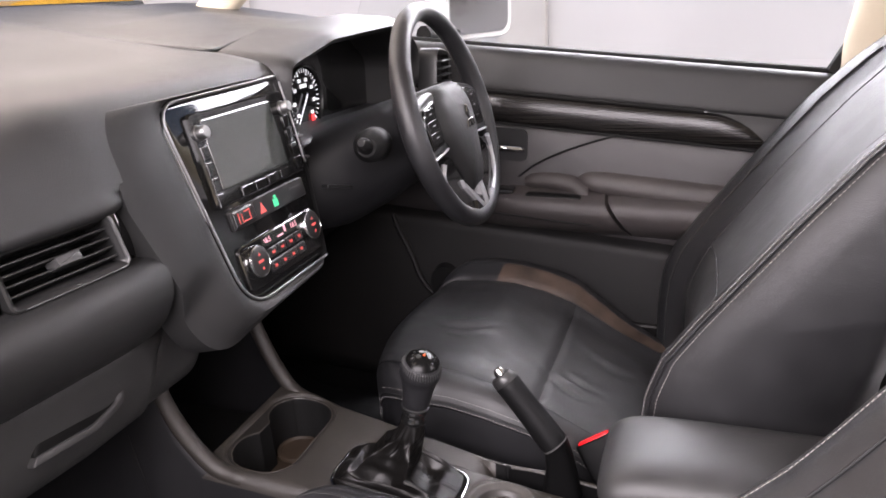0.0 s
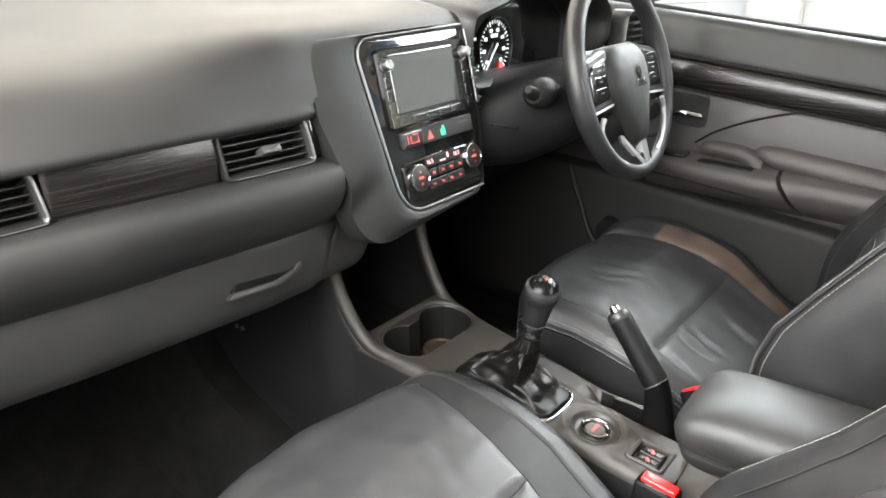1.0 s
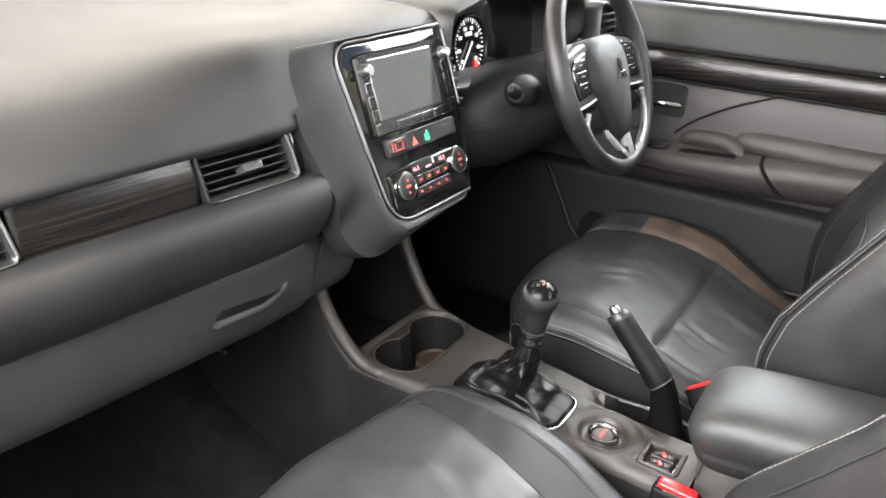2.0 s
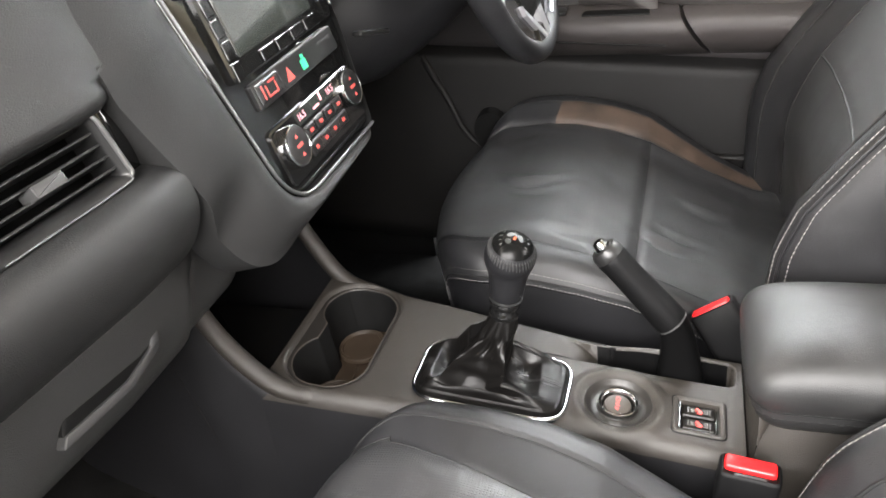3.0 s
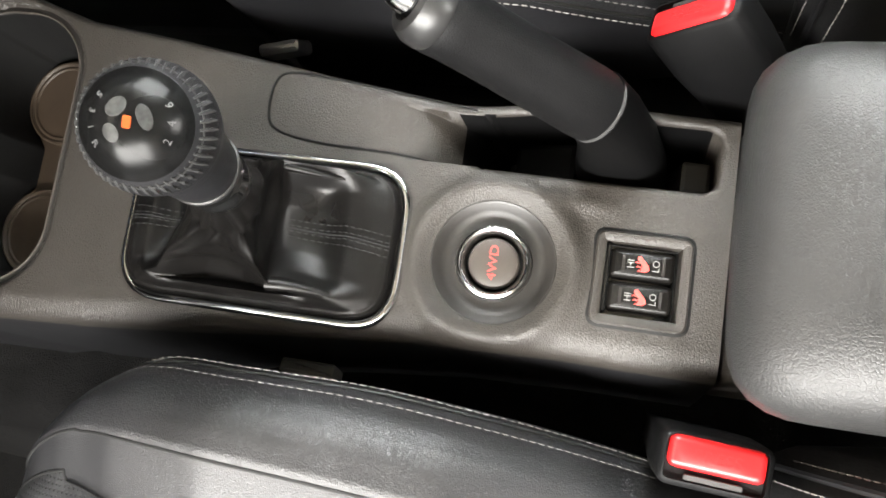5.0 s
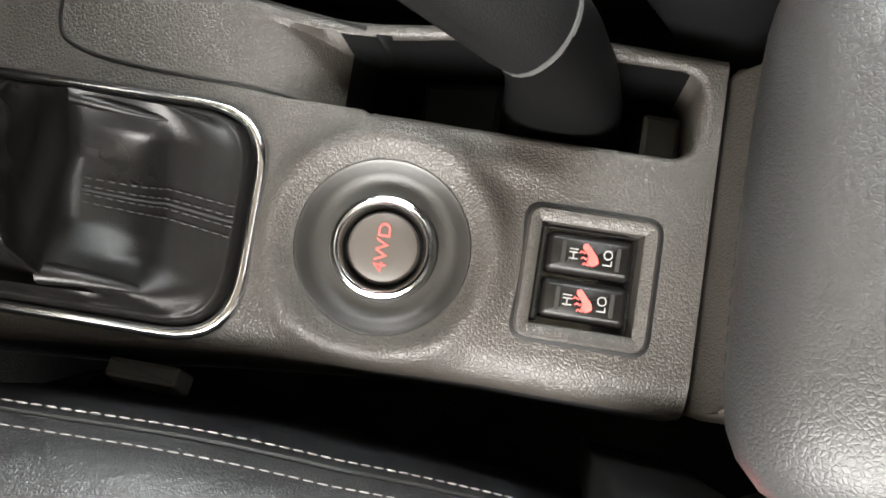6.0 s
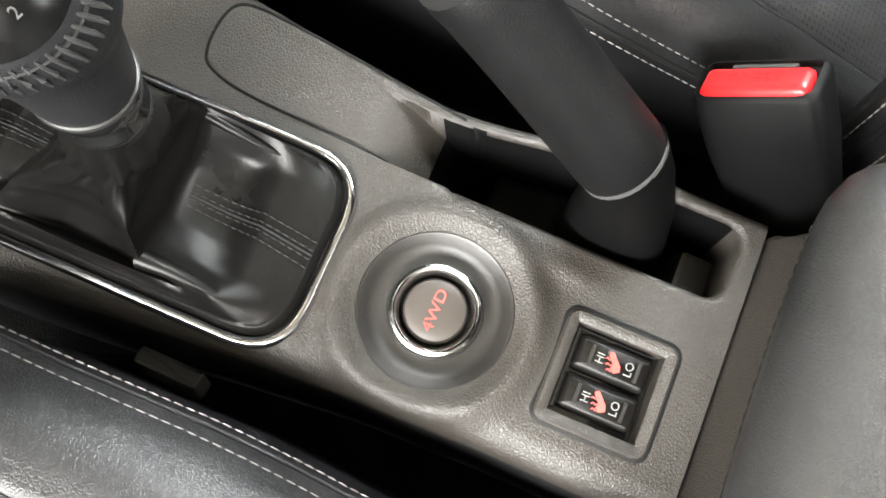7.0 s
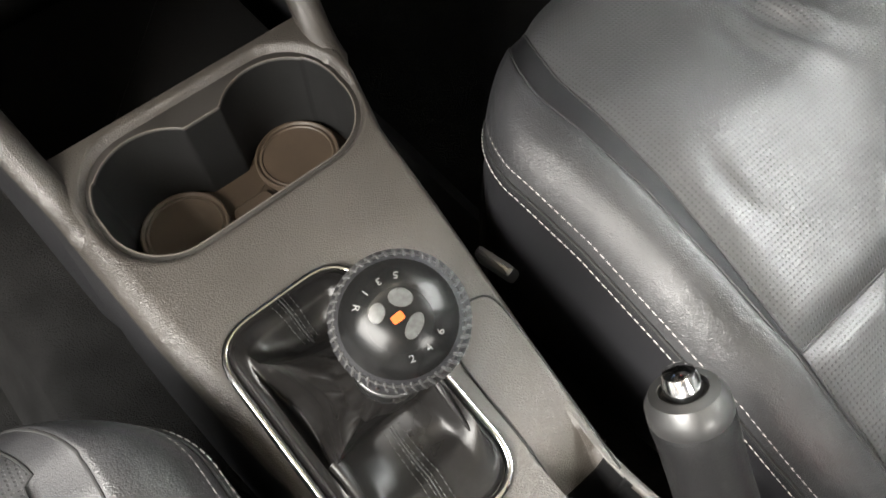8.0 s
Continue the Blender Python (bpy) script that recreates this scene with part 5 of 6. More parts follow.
# ---- gear lever ----
gl = thing("gear_lever", (0, 0.13, 0.376), "black leather gear lever with a ball knob and boot", "gear lever")
KC = Vector((0.013, 0.098, 0.5255))
neck = Vector((0.010, 0.108, 0.470))
ax = (KC - neck).normalized()
km = Matrix.Translation(KC) @ ax.to_track_quat("Z", "X").to_matrix().to_4x4()
R = 0.0248
prof = [(R * math.sin(math.radians(a)), R * math.cos(math.radians(a)) * 1.0) for a in range(4, 130, 6)]
prof += [(0.0196, -0.0195), (0.0182, -0.027), (0.0172, -0.036), (0.0162, -0.045), (0.0145, -0.048)]
part("knob_ring", lathe(km, [(0.0150, -0.0490), (0.0164, -0.0484), (0.0168, -0.0474), (0.0165, -0.0464), (0.0158, -0.0460)], 40, caps=(False, False)), SMOOTH, gl, "thin black ring under the knob")
knob = part("knob", lathe(km, prof[::-1], 40), SKIRT, gl, "round black leather knob with a stitched seam")
ax2 = (ax + Vector((-0.27, -0.16, 0))).normalized()
km = axes(KC, Vector((1, 0, 0)) - ax2 * ax2.x, ax2.cross(Vector((1, 0, 0))))
cap = [(R * 1.008 * math.sin(math.radians(a)), R * 1.0 * math.cos(math.radians(a)) * 1.008) for a in range(4, 56, 4)]
part("knob_cap", lathe(km, cap[::-1], 40, caps=(False, True)), KNOBTOP, knob, "gloss black top plate with the shift pattern")
ring = [km @ Vector((R * 1.02 * math.sin(math.radians(60)) * math.cos(a), R * 1.02 * math.sin(math.radians(60)) * math.sin(a), R * 0.965 * math.cos(math.radians(60)))) for a in (2 * math.pi * k / 48 for k in range(49))]
bm = bmesh.new()
for k in range(46):
    a = 2 * math.pi * k / 46
    def kp(el, az):
        return km @ Vector((R * math.sin(math.radians(el)) * math.cos(az), R * math.sin(math.radians(el)) * math.sin(az), R * math.cos(math.radians(el))))
    long = 0.5 + 0.5 * math.cos(a + 2.0)           # the strands reach further down on the side of the neck
    tube([kp(57, a), kp(62, a + 0.02), kp(67 + 5 * long, a + 0.05), kp(71 + 10 * long, a + 0.06)], [0.0004, 0.00082, 0.0008, 0.0004], 6, bm=bm)
tagged(part("seam_stitching", bm, KNOBTHREAD, knob, "ring of coarse stitches"), kind="stuff")
part("seam", tube([KC + (p - KC).normalized() * R * 0.998 for p in ring], 0.0006, 6), DARKTHREAD, knob, "dark groove round the top plate")


def on_cap(px, py, lift):
    """A frame on the domed top plate, its z axis out of the dome."""
    h = math.sqrt(max(0.0, (R * 1.008) ** 2 - px * px - py * py))
    nrm = Vector((px, py, h)).normalized()
    return km @ Matrix.Translation(nrm * (R * 1.008 + lift)) @ nrm.to_track_quat("Z", "Y").to_matrix().to_4x4()


# shift pattern: figures and the orange mark on the cap, with painted pale reflections
for txt, px, py in (("R", -0.0086, 0.0108), ("1", -0.0034, 0.0128), ("3", 0.0022, 0.0130), ("5", 0.0078, 0.0114), ("2", -0.0044, -0.0128), ("4", 0.0020, -0.0134), ("6", 0.0080, -0.0116)):
    writing(txt, on_cap(px, py, 0.0001), 0.0040, DIGIT, knob, 0.0001)
for px, py, a, b in ((-0.0044, 0.0052, 0.0034, 0.0028), (0.0046, 0.0046, 0.0040, 0.0032), (0.0026, -0.0052, 0.0046, 0.0026)):
    part("cap_glint", lathe(on_cap(px, py, -0.00012) @ Matrix.Diagonal((a / 0.003, b / 0.003, 1, 1)), [(0.0030, -0.0002), (0.0028, 0.00012), (0.0020, 0.00022), (0.0005, 0.00026)], 24), CAP_GLINT, knob, "pale patch painted as a reflection on the knob cap")
part("gate_mark", slab(rect(-0.0021, -0.0014, 0.0021, 0.0014, 0.0007, 2), on_cap(0.0, 0.0, 0.0), [(0, -0.001), (0, 0.0005)]), ORANGE, knob, "orange mark on the knob", smooth=False)
cm = Matrix.Translation(neck) @ ax.to_track_quat("Z", "X").to_matrix().to_4x4()
part("collar", lathe(cm, [(0.0135, -0.014), (0.0150, -0.012), (0.0150, -0.007), (0.0135, -0.005), (0.0135, 0.0), (0.0155, 0.002), (0.0155, 0.007), (0.0140, 0.009)], 28), GLOSS, gl, "black collar below the knob")


def boot():
    """Loops from the frame up: a fat roll along the frame, panels sagging between four creased ridges, a narrow tent, the gathered stem."""
    n = 160
    m4 = n // 4
    foot = rect(-0.042, 0.053, 0.042, 0.207, 0.024, 8)
    inner = rect(-0.0385, 0.0565, 0.0385, 0.2035, 0.021, 8)
    mid_l = rpoly([(-0.0335, 0.076), (0.0385, 0.082), (0.0335, 0.190), (-0.0335, 0.190)], [0.010, 0.006, 0.014, 0.014], 8)
    crest = rpoly([(-0.0300, 0.1080), (0.0365, 0.1110), (0.0300, 0.1730), (-0.0295, 0.1750)], 0.0012, 4)
    tent = rpoly([(-0.0225, 0.1060), (0.0300, 0.1040), (0.0270, 0.1540), (-0.0215, 0.1580)], 0.0016, 4)
    top_c = neck - ax * 0.010

    def even(loop):
        """n points, a quarter of them from one corner to the next, so that creases run from level to level."""
        c = [min(range(len(loop)), key=lambda q: (sx * loop[q].x * 1.6 + sy * (loop[q].y - 0.13))) for sx, sy in ((1, 1), (-1, 1), (-1, -1), (1, -1))]
        out = []
        for a, b in zip(c, c[1:] + c[:1]):
            seg = loop[a : b + 1] if b > a else loop[a:] + loop[: b + 1]
            d = np.cumsum([0] + [(q - p).length for p, q in zip(seg, seg[1:])])
            for q in np.linspace(0, d[-1], m4, endpoint=False):
                out.append(Vector((float(np.interp(q, d, [p.x for p in seg])), float(np.interp(q, d, [p.y for p in seg])))))
        return out

    def bowed(loop, amount):
        """Draws the four sides in between their corners."""
        out = []
        c = sum(loop, Vector((0, 0))) / n
        for k, p in enumerate(loop):
            u = (k % m4) / m4
            out.append(p + (c - p).normalized() * amount[k // m4] * math.sin(math.pi * u))
        return out

    def ridge(k, w):
        """1 on the four corners' ridges, falling off sharply beside them."""
        u = (k % m4) / m4
        return max(0.0, 1 - min(u, 1 - u) / w)

    stem = even([Vector((top_c.x + 0.0135 * math.sin(2 * math.pi * k / n), top_c.y - 0.0135 * math.cos(2 * math.pi * k / n))) for k in range(n)])
    gather = [p.lerp(q, 0.68) for p, q in zip(even(tent), stem)]
    # sides in order: rear, driver's, front, passenger's
    skirt = bowed(even(mid_l), (0.000, 0.003, 0.001, -0.001))
    shelf = bowed(even(crest), (0.004, 0.007, 0.004, 0.003))
    neck_l = bowed(even(tent), (0.007, 0.006, 0.006, 0.008))
    side_rise = (-0.0010, -0.0030, 0.0010, 0.0070)      # the passenger's side is a fat roll, the others sag

    def z_skirt(k, p):
        u = math.sin(math.pi * ((k % m4) / m4))
        return deck(p.y) + 0.0105 + side_rise[k // m4] * u + 0.0065 * ridge(k, 0.16)

    def z_shelf(k, p):
        return 0.3885 + 0.0125 * ridge(k, 0.30) + 0.03 * max(0.0, p.x) + 0.10 * (p.y - 0.14) * (0.5 if p.y > 0.14 else 0)

    levels = [
        (even(foot), lambda k, p: deck(p.y) + 0.0005),
        (even(inner), lambda k, p: deck(p.y) + 0.0062 + 0.0016 * (k // m4 == 3)),
        (skirt, z_skirt),
        (shelf, z_shelf),
        (neck_l, lambda k, p: 0.421 + 0.10 * p.x + 0.003 * ridge(k, 0.3)),
        (gather, lambda k, p: 0.440 + 0.002 * math.sin(5 * 2 * math.pi * k / n)),
        (stem, lambda k, p: top_c.z),
    ]
    steps, loops = (5, 8, 10, 9, 8, 6), []
    for lv, ((la, za), (lb, zb)) in enumerate(zip(levels, levels[1:])):
        for q in range(steps[lv]):
            t = q / steps[lv]
            loop = []
            for k in range(n):
                p = la[k].lerp(lb[k], t)
                z = za(k, la[k]) + (zb(k, lb[k]) - za(k, la[k])) * t
                a = 2 * math.pi * k / n
                w = math.sin(math.pi * t)
                flat = 1 - ridge(k, 0.14)
                if lv == 0:       # the roll stands up steeply beside the frame
                    z += 0.0022 * w
                if lv == 1:
                    z += 0.0018 * w * flat
                    z += 0.0016 * w * noise.noise((p.x * 45, p.y * 45, 1.3))
                if lv == 2:       # panels hang between the ridges
                    z -= w * flat * (0.0075, 0.0060, 0.0050, 0.0030)[k // m4]
                    z += 0.0022 * w * flat * noise.noise((p.x * 55, p.y * 35, 4.3))
                if lv == 3:       # sides of the tent: dented inwards, with slanting creases
                    c = Vector((0.005, 0.132))
                    p = c + (p - c) * (1 - w * flat * (0.10 + 0.07 * math.sin(2 * a + 9 * t + 1.0)))
                if lv == 4:       # gathered part: deep creases
                    c = Vector((0.008, 0.120))
                    p = c + (p - c) * (1 - w * (0.26 * abs(math.sin(3 * a + 0.5 + 1.2 * t)) + 0.10 * abs(math.sin(7 * a + 1.0)) - 0.12))
                    z += 0.003 * w * math.sin(4 * a + 2.5)
                if lv == 5:
                    c = Vector((top_c.x, top_c.y))
                    p = c + (p - c) * (1 + 0.14 * (abs(math.sin(5 * a + 2.0)) - 0.5) * (1 - t))
                loop.append(Vector((p.x, p.y, z)))
            loops.append(loop)
    loops.append([Vector((p.x, p.y, top_c.z)) for p in stem])
    return loops


bl = boot()
part("boot", loft(bl, caps=(True, True)), BOOT, gl, "glossy black leatherette boot with deep folds", angle=75)


def pleat(pts, width, height, n=18):
    """A flat fold of leatherette lying along a curve: a lip that is thick at its start and dies away."""
    c = spline(pts, n)
    loops = []
    for i, p in enumerate(c):
        t = i / (n - 1)
        d = (c[min(i + 1, n - 1)] - c[max(i - 1, 0)]).normalized()
        side_v = d.cross(Vector((0, 0, 1))).normalized()
        k = (1 - t) ** 0.7 + 0.05
        loops.append([p + side_v * a * width * k + Vector((0, 0, b * height * k)) for a, b in ((-1.0, -0.6), (-0.75, 0.25), (-0.25, 0.85), (0.25, 1.0), (0.7, 0.7), (1.0, 0.0), (0.9, -0.7), (0.0, -0.8))])
    return loft(loops)


part("boot_fold", pleat([(-0.0290, 0.110, 0.3985), (-0.0290, 0.098, 0.3945), (-0.0300, 0.084, 0.3870), (-0.0315, 0.072, 0.3800)], 0.0042, 0.0030), BOOT, gl, "folded pleat of the boot", angle=80)
part("boot_fold", pleat([(0.0345, 0.113, 0.3995), (0.0335, 0.102, 0.3955), (0.0330, 0.090, 0.3885), (0.0335, 0.078, 0.3805)], 0.0030, 0.0024), BOOT, gl, "folded pleat of the boot", angle=80)
for off in (-3, -1, 1, 3):
    for k0 in (20 + off, 100 + off):
        stitches([l[k0] + Vector((0, 0, 0.0005)) for l in bl[3:23]], 0.0028, 0.0012, 0.00036, DARKTHREAD, gl)
for k0 in (20, 100):
    part("boot_seam", tube([l[k0] + Vector((0, 0, 0.0001)) for l in bl[3:23]], 0.0005, 6), DARKTHREAD, gl, "fine seam of the boot")

# ---- driver's door ----
door = thing("door_1", (0.68, 0.1, 0.2), "black trimmed driver's door, closed, with a dark wood strip", "car door", kind="structure")


def dz(y):
    return 0.10 * (y - 0.19)


def door_sheet(name, prof, y0, y1, mat, label="", nv=24, ny=48, thick=0.004, bend=0.03):
    def fn(u, v):
        y = y0 + (y1 - y0) * u
        s = spline([(a, b, 0) for a, b in prof], nv + 1)[round(v * nv)]
        return (s.x + bend * max(0, y - 0.25) * -1.0, y, s.y + dz(y))
    return grid_sheet(name, fn, ny, nv, mat, door, label, thick=thick)


door_sheet("upper_panel", [(0.73, 0.825), (0.705, 0.836), (0.690, 0.836), (0.680, 0.828), (0.674, 0.81), (0.670, 0.785), (0.668, 0.763), (0.674, 0.758)], -0.62, 0.80, DASH, "soft black upper door panel")
def strip(u, v):
    """A bowed strip whose upper edge dips to a blunt point at the back."""
    y = -0.312 + 1.06 * u
    s = spline([(0.672, 0.757, 0), (0.662, 0.752, 0), (0.657, 0.735, 0), (0.657, 0.720, 0), (0.662, 0.706, 0), (0.672, 0.701, 0)], 25)[round(v * 24)]
    q = max(0.0, (-0.20 - y) / 0.112)
    z = 0.703 + (s.y - 0.703) * (1 - 0.85 * q**2.5)
    return (s.x + 0.006 * q**3 - 0.03 * max(0, y - 0.25), y, z + dz(y))


grid_sheet("wood_strip", strip, 60, 24, WOOD, door, "dark striped wood strip of the door", thick=0.004)
for zz0, xx0, y0 in ((0.7590, 0.6655, -0.20), (0.7005, 0.6655, -0.30)):
    part("strip_gap", tube([(xx0 - 0.03 * max(0, y - 0.25), y, zz0 + dz(y)) for y in np.linspace(y0, 0.74, 30)], 0.0028, 8), MATT, door, "dark gap beside the wood strip")
door_sheet("middle_panel", [(0.676, 0.702), (0.668, 0.698), (0.663, 0.685), (0.658, 0.66), (0.655, 0.63), (0.654, 0.60), (0.655, 0.56), (0.66, 0.50)], -0.62, 0.75, DOORPANEL, "black door panel")
door_sheet("rear_panel", [(0.674, 0.760), (0.667, 0.74), (0.664, 0.715), (0.668, 0.698)], -0.62, -0.205, DASH)
door_sheet("lower_panel", [(0.662, 0.51), (0.640, 0.502), (0.632, 0.492), (0.630, 0.47), (0.628, 0.40), (0.628, 0.28), (0.635, 0.12)], -0.62, 0.70, LOWER, "grained black lower door panel with a pocket")
# armrest, two pieces with a slanted joint
def rest(name, y0, y1, sk, mat, w0=1.0, dip=0.0):
    loops = []
    for k in range(31):
        t = k / 30
        y = y0 + (y1 - y0) * t
        z0 = 0.572 + 0.03 * (y - 0.15)
        w = 0.052 * w0 * (1 - 0.9 * max(0, (y - 0.10) / 0.16) ** 2 if y > 0.10 else 1)
        pr = [(0.662, z0 + 0.012), (0.645, z0 + 0.006), (0.655 - w, z0), (0.650 - w - 0.004, z0 - 0.010), (0.650 - w - 0.003, z0 - 0.028), (0.652 - w * 0.8, z0 - 0.05), (0.645, z0 - 0.072), (0.662, z0 - 0.08)]
        loops.append([Vector((a, y + sk * (b - z0), b)) for a, b in pr])
    return part(name, loft(loops), mat, door, "padded door armrest", angle=50)


rest("armrest_front", 0.255, -0.040, 0.6, DOORTRIM)
rest("armrest_rear", -0.046, -0.60, 0.6, DOORTRIM, 0.85)
part("pull_recess", box((0, 0, 0), (0.038, 0.104, 0.014), 0.004, pose(0.630, 0.056, 0.5665, 1.7, 0, 0)), MATT, door, "dark pull recess in the armrest")


def shoulder(name, rows, prof, mat, lab):
    """A soft roll along the door: rows of (y, z, scale), prof: (out from the door, up) of its section."""
    ys_ = spline([(y, z, k) for y, z, k in rows], 40)
    loops = [[Vector((0.660 - a * p.z, p.x, p.y + b * p.z)) for a, b in prof] for p in ys_]
    return part(name, loft(loops), mat, door, lab, angle=80)


ROLL = [(0.0, 0.022), (0.008, 0.020), (0.016, 0.013), (0.021, 0.003), (0.020, -0.006), (0.014, -0.014), (0.006, -0.019), (0.0, -0.020)]
shoulder("pull_edge", [(0.116, 0.588, 0.5), (0.10, 0.590, 0.75), (0.07, 0.590, 0.85), (0.035, 0.585, 0.95), (0.012, 0.572, 1.25), (-0.006, 0.555, 1.6)], ROLL, DOORTRIM, "rounded edge of the door pull")
shoulder("ridge", [(0.020, 0.592, 0.3), (0.002, 0.592, 0.8), (-0.03, 0.588, 1.1), (-0.12, 0.578, 1.2), (-0.28, 0.563, 1.2), (-0.5, 0.548, 1.2)], ROLL, DOORTRIM, "soft shoulder of the door panel above the armrest")
part("crease", tube(spline([(0.6085, 0.20, 0.540), (0.599, 0.12, 0.536), (0.598, 0.05, 0.530), (0.599, -0.02, 0.524)], 20), 0.0014, 6), MATT, door, "fine crease along the armrest")
part("pocket_edge", tube(spline([(0.632, 0.385, 0.515), (0.622, 0.370, 0.490), (0.618, 0.345, 0.440), (0.618, 0.325, 0.385), (0.618, 0.29, 0.350), (0.618, 0.22, 0.335), (0.618, -0.3, 0.320)], 40), 0.006, 8), LOWER, door, "rolled edge of the door pocket")
part("bottle_hole", lathe(pose(0.612, 0.270, 0.385, 0, 80, 0) @ Matrix.Diagonal((1.4, 1, 1, 1)), [(0.030, -0.012), (0.030, 0.008), (0.028, 0.010), (0.025, 0.002), (0.02, -0.006)], 32), MATT, door, "dark bottle hollow of the door pocket")
part("crease", tube(spline([(0.654, 0.128, 0.598), (0.6535, 0.09, 0.625), (0.654, 0.03, 0.653), (0.659, -0.055, 0.680)], 20), 0.0022, 6), MATT, door, "slanted crease of the door panel")
part("window_switches", box((0, 0, 0), (0.03, 0.07, 0.008), 0.003, pose(0.628, 0.165, 0.578)), GLOSS, door, "gloss black window switch block")
# inner handle in its cup
hc = part("handle_cup", slab(rpoly([(0.115, 0.630), (0.185, 0.637), (0.185, 0.690), (0.115, 0.684)], 0.010), axes((0.658, 0, 0), (0, 1, 0), (0, 0, 1)), [(0.004, -0.004), (0.004, 0.003), (0.002, 0.005), (-0.002, 0.004), (-0.004, -0.001)]), SMOOTH, door, "dark handle cup")
part("handle", tube(spline([(0.646, 0.182, 0.650), (0.640, 0.155, 0.656), (0.641, 0.128, 0.654), (0.648, 0.120, 0.652)], 14), 0.0075, 10, flat=0.8), CHROME, hc, "chrome inner door handle")
gl_pane = grid_sheet("window_pane", lambda u, v: (0.735 - 0.11 * v * v, -0.48 + 1.0 * u * (1 - 0.2 * v), 0.80 + 0.42 * v), 6, 8, GLASS, door, "clear side window, closed", thick=0.003)
gl_pane.visible_shadow = False
part("window_seal", tube([(0.722, -0.50, 0.80 - 0.03), (0.712, 0.0, 0.838 - 0.02), (0.70, 0.6, 0.880)], 0.006, 8), MATT, door, "black rubber window seal")
part("window_frame", tube(spline([(0.70, -0.40, 0.78), (0.69, -0.46, 0.90), (0.655, -0.55, 1.08), (0.61, -0.60, 1.22)], 14), 0.014, 8), MATT, door, "black rear frame of the side window")
# door mirror outside
mir = thing("door_mirror", (0.86, 0.30, 0.85), "white door mirror outside the driver's window", "door mirror")
mm = axes((0.875, 0.27, 0.915), (0.45, -0.25, 0), (0, 0, 1))
part("housing", slab(rect(-0.10, -0.075, 0.10, 0.075, 0.04), mm, [(-0.03, -0.07), (-0.008, -0.05), (0, -0.02), (0.0, 0.012), (-0.004, 0.016), (-0.01, 0.014)]), WALLWHITE, mir, "white mirror housing")
part("mirror_glass", slab(rect(-0.085, -0.062, 0.085, 0.062, 0.03), mm, [(0, 0.012), (0, 0.018)]), CHROME, mir, "mirror glass")
part("foot", tube([(0.72, 0.33, 0.86), (0.82, 0.30, 0.86)], 0.018, 10), MATT, mir)

# ---- steering wheel and column ----
wheel = thing("steering_wheel", (0.38, 0.17, 0.76), "black leather steering wheel with silver and gloss black spokes", "steering wheel")
ta = radians(16)
WM = axes((0.378, 0.168, 0.76), (1, 0, 0), (0, math.sin(ta), math.cos(ta)))   # z axis towards the driver
RR = 0.159
bm = bmesh.new()
loops = []
for k in range(96):
    a = 2 * math.pi * k / 96
    c = Vector((math.cos(a), math.sin(a), 0))
    thick = 0.0138 + 0.002 * max(0, math.cos(a) ** 8)
    loops.append([WM @ (c * (RR + thick * math.cos(b)) + Vector((0, 0, 1.1 * thick * math.sin(b)))) for b in (2 * math.pi * q / 16 for q in range(16))])
loops.append(loops[0])
part("rim", loft(loops, caps=(False, False)), LEATHER_FINE, wheel, "black leather rim")
hub = resample(rpoly([(-0.026, -0.118), (0.026, -0.118), (0.070, -0.020), (0.068, 0.026), (0.040, 0.050), (-0.040, 0.050), (-0.068, 0.026), (-0.070, -0.020)], [0.022, 0.022, 0.035, 0.03, 0.03, 0.03, 0.03, 0.035], 8), 90, (0, -0.118))


def dome(loop, h0, h1, rings=9):
    """Loops that shrink to the middle of a shape and rise to a low dome."""
    c = sum(loop, Vector((0, 0))) / len(loop)
    rows = [[WM @ Vector((p.x, p.y, h0 - 0.03)) for p in loop], [WM @ Vector((p.x, p.y, h0)) for p in loop]]
    for k in range(1, rings + 1):
        t = k / rings * 0.97
        rows.append([WM @ Vector((p.x + (c.x - p.x) * t, p.y + (c.y - p.y) * t, h0 + (h1 - h0) * math.sqrt(1 - (1 - t) ** 2))) for p in loop])
    return loft(rows)


part("airbag_cover", dome(hub, 0.004, 0.027), SURROUND, wheel, "soft black airbag cover", angle=70)


def flipped(loop, sx):
    return [Vector((sx * p.x, p.y)) for p in (loop if sx > 0 else loop[::-1])]


